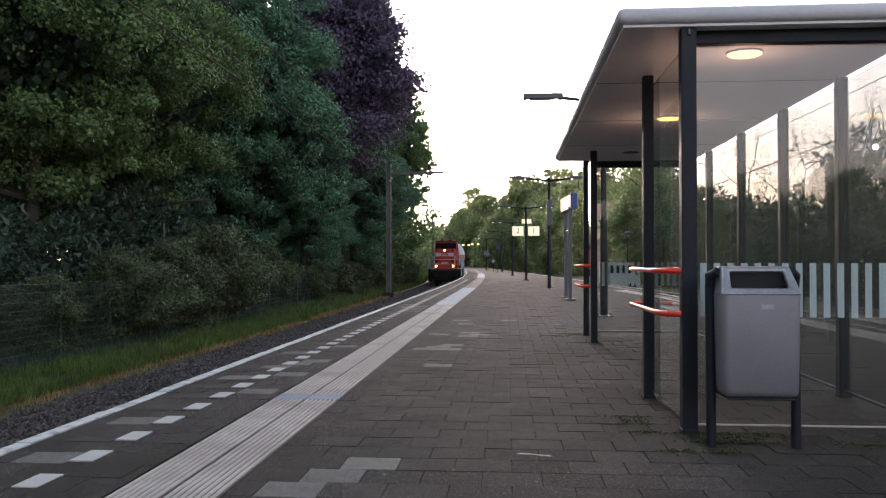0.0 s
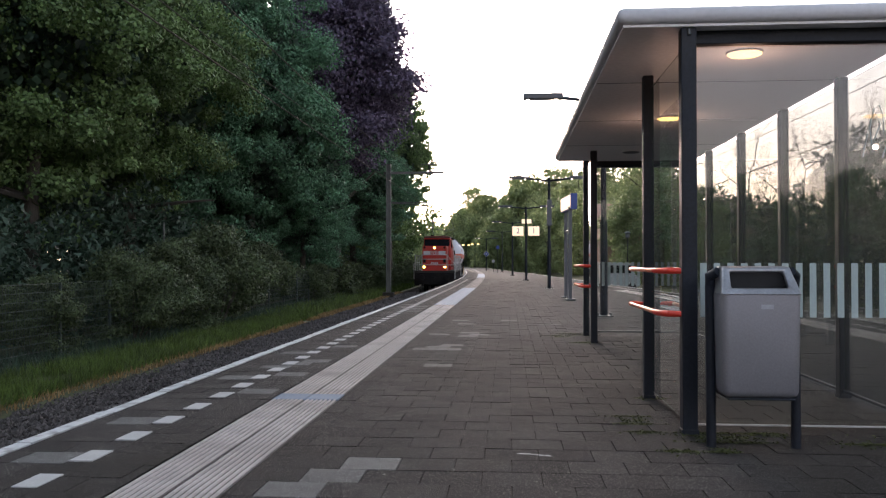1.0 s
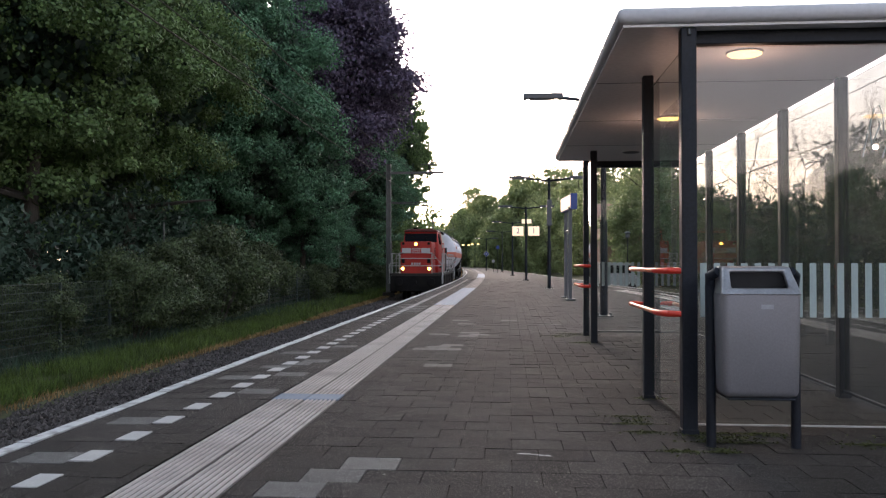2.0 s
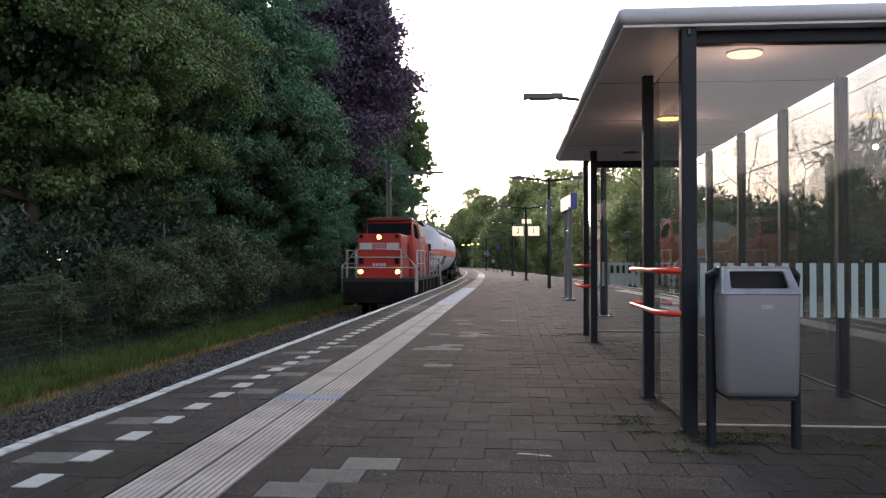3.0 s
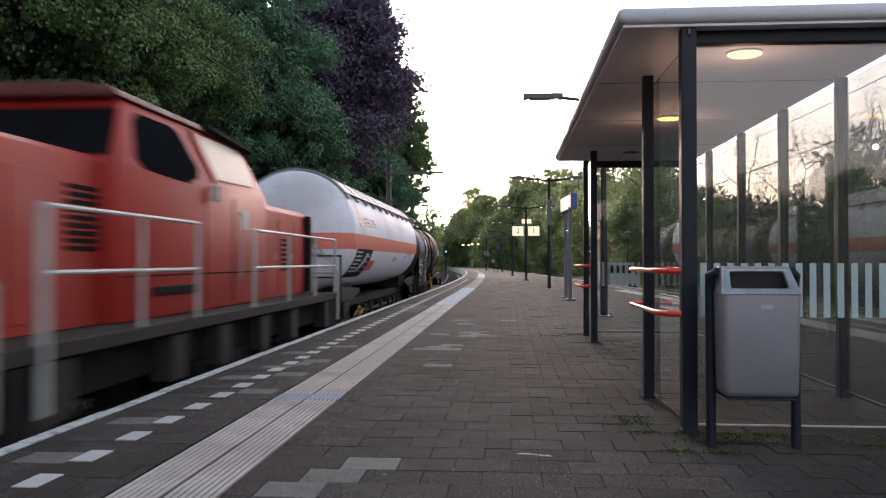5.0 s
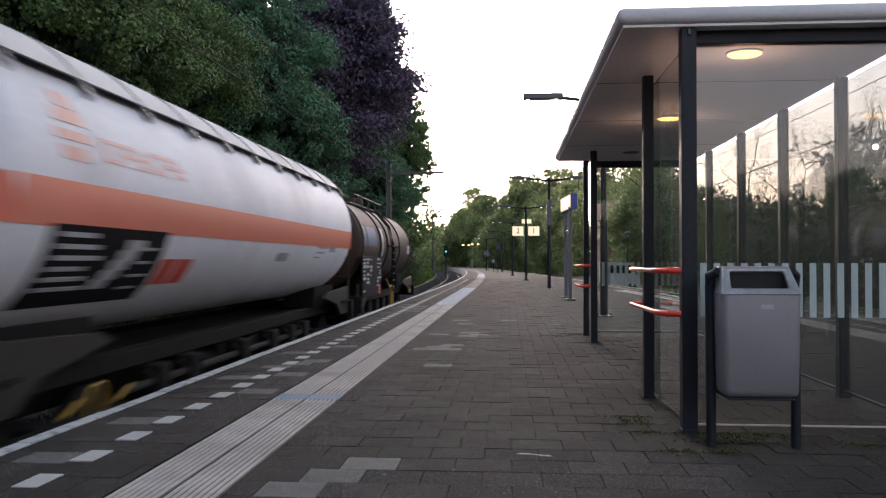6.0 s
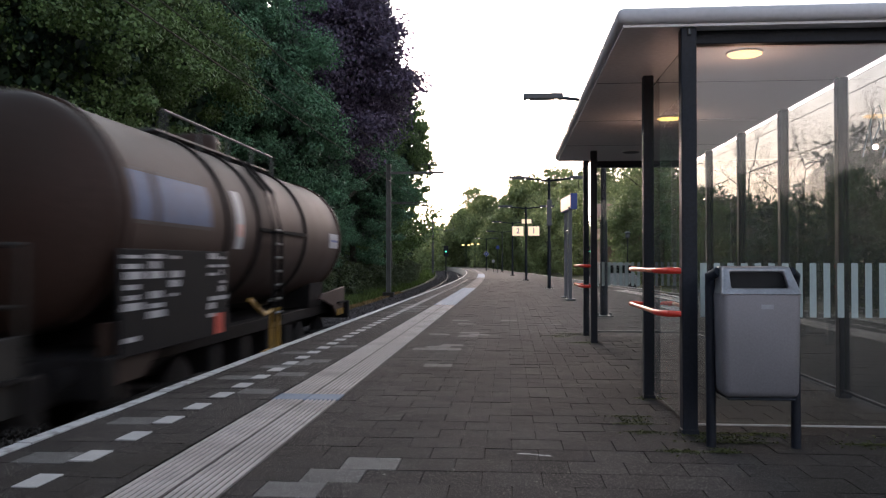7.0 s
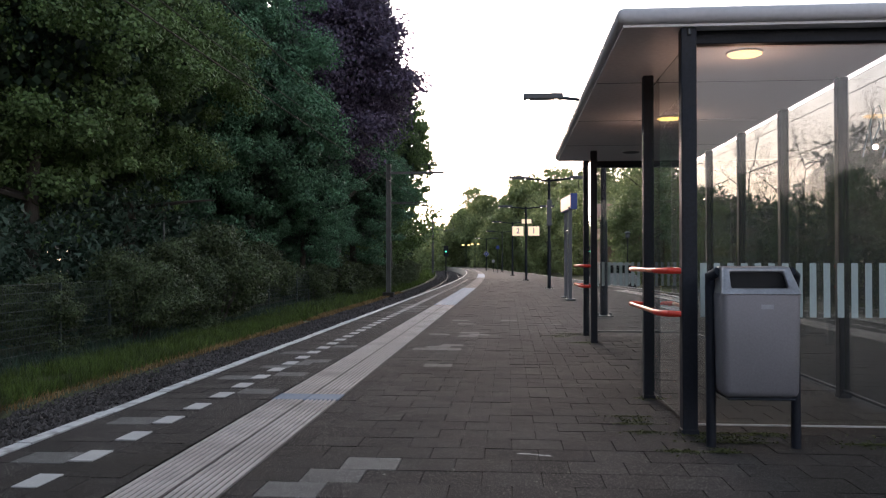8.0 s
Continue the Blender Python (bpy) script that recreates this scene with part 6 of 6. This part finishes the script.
def slab_verts(w, d, top=0.0, depth=0.05, ch=0.0025):
    """A paver with a small chamfer, its top at z = top."""
    v = [(sx * w / 2, sy * d / 2, top - depth) for sx, sy in ((-1, -1), (1, -1), (1, 1), (-1, 1))]
    v += [(sx * w / 2, sy * d / 2, top - ch) for sx, sy in ((-1, -1), (1, -1), (1, 1), (-1, 1))]
    v += [(sx * (w / 2 - ch), sy * (d / 2 - ch), top) for sx, sy in ((-1, -1), (1, -1), (1, 1), (-1, 1))]
    f = [(8, 9, 10, 11)]
    for k in (0, 4):
        f += [(k + i, k + (i + 1) % 4, k + 4 + (i + 1) % 4, k + 4 + i) for i in range(4)]
    return v, f


def slab_mesh(name, w, d, mat, depth=0.05):
    v, f = slab_verts(w, d, 0, depth)
    me = bpy.data.meshes.new(name)
    me.from_pydata(v, [], f)
    me.materials.append(M[mat])
    return me


class Joined:
    """Gathers many small pieces into one mesh."""

    def __init__(self):
        self.v, self.f = [], []

    def add(self, v, f, x, y, z=0.0, tilt=(0, 0), turn=0.0):
        o, c, s = len(self.v), math.cos(turn), math.sin(turn)
        self.v += [(x + a * c - b * s, y + a * s + b * c, z + h + a * tilt[0] + b * tilt[1]) for a, b, h in v]
        self.f += [tuple(o + i for i in q) for q in f]

    def make(self, name, mat, parent, label):
        return tagged(raw(name, self.v, self.f, mat, parent, label), kind="stuff")


# pale replacement pavers, by place on the plan
PALE = [(-1.21, 4.61), (-1.04, 4.92), (-0.86, 5.23), (-1.24, 9.9), (-0.76, 10.26), (-1.23, 12.17), (-0.93, 12.52), (-0.73, 11.97), (-1.24, 13.11), (-1.38, 14.53), (-3.1, 6.45), (-3.1, 9.11),
        (-3.1, 5.13), (-2.5, 8.11), (-2.5, 10.18), (-3.0, 11.4)]


def paving():
    rng = random.Random(17)
    me = slab_mesh("paver", PW - GAP, PD - GAP, "paver")
    pale = slab_mesh("pale_paver", PW - GAP, PD - GAP, "paver_light")
    v, f = slab_verts(PW - GAP, PD - GAP)
    rest, rest_pale = Joined(), Joined()
    singles = 0
    y = 3.05 - 23 * PD
    row = 1
    while y < 62:
        west, east = EDGE_X + 0.115 + bend(y), min(east_edge(y) - 0.12, 7.6)
        off = (row % 2) * PW / 2 - 0.159
        k0 = math.floor((west - off - bend(y)) / PW)
        k = k0
        while True:
            x = (k + 0.5) * PW + off + bend(y)
            k += 1
            if x + PW / 2 > east:
                break
            s0, s1 = -2.19 + bend(y), -1.55 + bend(y)
            lo, hi = max(x - PW / 2, west), x + PW / 2
            if lo < s0 < hi:
                hi = s0
            elif lo < s1 < hi:
                lo = s1
            elif s0 <= lo and hi <= s1:
                continue
            if hi - lo < 0.015:
                continue
            if hi - lo < PW - 0.002:
                cv, cf = slab_verts(hi - lo - GAP, PD - GAP)
                rest.add(cv, cf, (lo + hi) / 2, y, rng.uniform(-0.003, 0.001))
                continue
            z, tilt = rng.uniform(-0.003, 0.002), (rng.gauss(0, 0.004), rng.gauss(0, 0.004))
            is_pale = any(abs(x - a) < PW * 0.5 and abs(y - b) < PD * 0.5 for a, b in PALE)
            if not is_pale and y > 9:
                q = noise.noise((x * 0.55, y * 0.22, 7.0))
                is_pale = (q > 0.33 and rng.random() < 0.4 and -3.5 < x - bend(y) < 0.5) or rng.random() < 0.004
            if -1.5 < x < 1.45 and 3.6 < y < 14 and singles < 300:
                o = new("pale_paver" if is_pale else "paver", pale if is_pale else me)
                o.parent = platform
                o.location, o.rotation_euler = (x, y, z), (tilt[1], -tilt[0], 0)
                singles += 1
            else:
                (rest_pale if is_pale else rest).add(v, f, x, y, z, tilt)
        y += PD
        row += 1
    rest.make("paving", "paver_rest", platform, "grey concrete pavers in running bond")
    rest_pale.make("paving", "paver_light", platform, "paler replacement pavers")
    st = [61.8, 64] + [s for s in STATIONS if s > 64]
    strip("paving", lambda q: EDGE_X + bend(q) + 0.1, lambda q: east_edge(q) - 0.05, -0.05, -0.004, "paver_rest", "far grey paving", st, platform)


def guide_strip():
    """Two rows of ribbed tiles; some are pale blue."""
    t = 0.31

    def tile(mat, ribs=7):
        v, f = slab_verts(t - 0.009, t - 0.003, -0.006 if ribs else 0.002, 0.04, 0.002)
        w = (t - 0.02) / max(1, ribs)
        for i in range(ribs):
            x0 = -t / 2 + 0.01 + i * w + w * 0.2
            x1 = x0 + w * 0.5
            o = len(v)
            for yy in (-t / 2 + 0.002, t / 2 - 0.002):
                v += [(x0 - 0.003, yy, -0.006), (x0 + 0.003, yy, 0.003), (x1 - 0.003, yy, 0.003), (x1 + 0.003, yy, -0.006)]
            f += [(o, o + 4, o + 5, o + 1), (o + 1, o + 5, o + 6, o + 2), (o + 2, o + 6, o + 7, o + 3), (o, o + 1, o + 2, o + 3), (o + 4, o + 7, o + 6, o + 5)]
        me = bpy.data.meshes.new("guide_tile")
        me.from_pydata(v, [], f)
        me.materials.append(M[mat])
        if ribs:
            me.materials.append(M["tactile_groove"])
            for q in me.polygons[:9]:
                q.material_index = 1
        return me, v, f
    plain, v, f = tile("tactile")
    flat_blue, bv, bf = tile("tactile_blue", 0)
    rng = random.Random(3)
    far, far_blue, worn = Joined(), Joined(), Joined()
    for i in range(-23, 560):
        y = 3.1 + i * t
        blue = 7.72 < y < 8.06 or 24.2 < y < 40 or 66 < y < 86
        for x in (-2.025, -1.715):
            xx = x + bend(y)
            z = rng.uniform(0.0, 0.002)
            if 3 < y < 24.2:
                o = new("guide_tile", flat_blue if blue else plain)
                o.parent = platform
                o.location = (xx, y, z)
            elif y < 40:
                (far_blue if blue else far).add(bv if blue else v, bf if blue else f, xx, y, z)
            else:
                sv, sf = slab_verts(t, t, 0.0, 0.03, 0.002)
                (far_blue if blue else worn).add(sv, sf, xx, y, z)
    far.make("guide_strip", "tactile", platform, "ribbed pale guide tiles")
    worn.make("guide_strip", "paver_light", platform, "worn grey guide tiles")
    far_blue.make("guide_strip", "tactile_blue", platform, "pale blue guide tiles")
    east = Joined()
    for i in range(110):
        y = 3.1 + i * t
        for x in (6.05, 6.36):
            if east_edge(y) - 0.9 > x - (7.75 - east_edge(y)):
                east.add(v, f, x - (7.75 - east_edge(y)), y, 0.006)
    east.make("guide_strip", "tactile", platform, "ribbed pale guide tiles")


def white_blocks():
    me = slab_mesh("white_block", 0.15, 0.29, "white_block")
    far = Joined()
    v, f = slab_verts(0.14, 0.27)
    for i in range(-12, 90):
        y = 4.66 + (i - 2) * 0.624
        x = -2.715 + bend(y)
        if y < 32:
            o = new("white_block", me)
            o.parent = platform
            o.location = (x, y, 0.006)
        else:
            far.add(v, f, x, y, 0.006)
    for i in range(60):
        y = 8 + i * 0.624
        far.add(v, f, 6.95 - (7.75 - east_edge(y)), y, 0.006)
    far.make("white_blocks", "tactile", platform, "worn pale marker blocks")


def edge_stones():
    me = slab_mesh("edge_stone", 0.112, 1.19, "edge_white", 0.30)
    for i in range(-6, 50):
        y = 2.6 + 1.2 * i
        o = new("edge_stone", me)
        o.parent = platform
        o.matrix_basis = pose(EDGE_X + 0.056 + 0.006 * math.sin(i * 5.1) + bend(y), y, 0.008 + 0.003 * math.sin(i * 2.7), 0, 0, 0.25 * math.sin(i * 3.3) + math.degrees(max(0, y - BEND_Y) / BEND_R))
    far = Joined()
    v, f = slab_verts(0.075, 1.2, 0, 0.3)
    for i in range(125):
        y = 62.6 + 1.2 * i
        far.add(v, f, EDGE_X + 0.056 + bend(y), y, 0.008, turn=max(0, y - BEND_Y) / BEND_R)
    for i in range(80):
        y = 2.6 + 1.2 * i
        far.add(v, f, east_edge(y) - 0.06, y, 0.008, turn=0.082 if y > 21 else 0)
    far.make("edge_line", "edge_white", platform, "worn white painted platform edge")
    strip("platform_face", lambda q: EDGE_X + bend(q), lambda q: EDGE_X + 0.011 + bend(q), -1.2, -0.04, "concrete", "stained concrete platform face", parent=platform)


def moss():
    rng = np.random.default_rng(23)
    pts = []
    for x, y, r, n in ((0.99, 6.78, 0.16, 260), (1.0, 6.3, 0.12, 160), (1.16, 5.71, 0.12, 160), (1.62, 6.15, 0.16, 340), (1.43, 5.76, 0.1, 150), (1.87, 6.3, 0.14, 200), (1.4, 6.2, 0.16, 260), (2.48, 6.0, 0.2, 200),
                       (1.18, 14.7, 0.3, 260), (0.86, 14.3, 0.25, 160), (1.3, 7.9, 0.12, 120), (1.2, 13.2, 0.2, 140)):
        n = int(1.6 * n)
        a = rng.normal(0, r, (n, 2)) * (0.55, 0.4)
        yy = y + a[:, 1]
        joint = 3.05 + (np.round((yy - 3.05) / PD - 0.5) + 0.5) * PD + rng.normal(0, 0.008, n)
        yy = np.where(rng.uniform(0, 1, n) < 0.6, joint, yy)
        pts.append(np.column_stack([x + a[:, 0], yy, np.full(n, 0.0) + rng.uniform(0, 0.008, n)]))
    tagged(blades("moss", np.concatenate(pts), 0.02, "moss", seed=9, flat=0.6), "small green moss tufts in the paving joints", "moss", kind="stuff")


def gum_spots():
    rng = random.Random(77)
    spots = Joined()
    for i in range(110):
        x, y, r = rng.uniform(-3.2, 1.2), 3.6 + 14 * rng.random() ** 1.3, rng.uniform(0.004, 0.013)
        ring = [(r * rng.uniform(0.6, 1.2) * math.cos(a), r * rng.uniform(0.6, 1.2) * math.sin(a), 0.0) for a in (k * 0.9 for k in range(7))]
        spots.add(ring + [(0, 0, 0.002)], [(k, (k + 1) % 7, 7) for k in range(7)], x, y, 0.003)
    tagged(spots.make("litter_specks", "gum", None, "pale specks and gum spots on the paving"), category="litter")


def chalk_scuff():
    rng = random.Random(12)
    marks = Joined()
    for i in range(34):
        u = rng.random()
        x, y = 0.04 + 0.24 * u, 5.53 + 0.02 * math.sin(u * 5) + rng.gauss(0, 0.006) + (0.03 * rng.random() if u < 0.2 else 0)
        r = rng.uniform(0.003, 0.011)
        ring = [(1.6 * r * rng.uniform(0.5, 1.2) * math.cos(a), r * rng.uniform(0.5, 1.2) * math.sin(a), 0.0) for a in (k * 0.9 for k in range(7))]
        marks.add(ring + [(0, 0, 0.0015)], [(k, (k + 1) % 7, 7) for k in range(7)], x, y, 0.004)
    tagged(marks.make("chalk_scuff", "ink_grey", None, "chalky white scuff mark on a paver"), category="stain")


gum_spots()
chalk_scuff()
paving()
guide_strip()
white_blocks()
edge_stones()
moss()


def thickets():
    """Deep undergrowth and far woods that close the view behind the single trees."""
    rng = np.random.default_rng(41)
    for label, mat, size, cover, boxes in (
            # understory: dark leaf colour stands in for shade below the first trees
            ("leafy understory in a dark colour that paints deep shade", "leaf_dark", 0.2, 2.2, ((-17, -12.8, 17, 58, 0, 5.0),)),
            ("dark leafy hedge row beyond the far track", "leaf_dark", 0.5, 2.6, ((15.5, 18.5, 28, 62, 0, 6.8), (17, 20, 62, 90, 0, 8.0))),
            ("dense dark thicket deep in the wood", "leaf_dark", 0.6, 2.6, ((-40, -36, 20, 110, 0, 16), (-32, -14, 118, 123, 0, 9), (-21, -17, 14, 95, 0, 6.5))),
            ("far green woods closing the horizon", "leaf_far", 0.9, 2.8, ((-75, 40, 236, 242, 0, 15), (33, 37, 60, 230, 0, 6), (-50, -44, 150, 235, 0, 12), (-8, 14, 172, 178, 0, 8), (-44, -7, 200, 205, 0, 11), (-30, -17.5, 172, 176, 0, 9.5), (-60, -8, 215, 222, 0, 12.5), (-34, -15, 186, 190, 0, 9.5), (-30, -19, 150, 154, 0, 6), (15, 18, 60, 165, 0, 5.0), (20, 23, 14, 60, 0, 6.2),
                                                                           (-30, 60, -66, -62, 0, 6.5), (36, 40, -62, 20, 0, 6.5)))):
        pts = []
        for b in boxes:
            m = int(cover * max(b[1] - b[0], b[3] - b[2]) * b[5] / (0.4 * size * size))
            p = np.column_stack([rng.uniform(b[0], b[1], m), rng.uniform(b[2], b[3], m), rng.uniform(0, 1, m)])
            top = np.array([b[5] * (0.85 + 0.5 * noise.noise((q[0] * 0.15, q[1] * 0.15, 2)) + 0.2 * noise.noise((q[0] * 0.6, q[1] * 0.6, 5))) for q in p])
            p[:, 2] = -1.0 + p[:, 2] * top
            pts.append(p)
        tagged(blades("thicket", np.concatenate(pts), size, mat, seed=6, shape=1.3, corners=3), label, "woods", kind="stuff")


thickets()


# ---------------------------------------------------------------- what moves
def motions():
    front = [(0.0, 72.3), (0.5, 65.6), (1.0, 58.9), (1.5, 52.2), (2.0, 45.7), (2.5, 39.2), (3.0, 32.6), (3.5, 25.9), (4.0, 19.15), (4.5, 12.4),
             (5.0, 5.75), (5.5, -1.05), (6.0, -7.85), (6.5, -14.6), (7.0, -21.4), (7.5, -28.3), (8.0, -35.15)]
    for vehicle, back in TRAIN:
        rows = []
        for t, y in front:
            x, s, a = on_line(y + back)
            rows.append((t, pose(x, s, RAIL_Z, 0, 0, a)))
        walk(vehicle, rows)


motions()
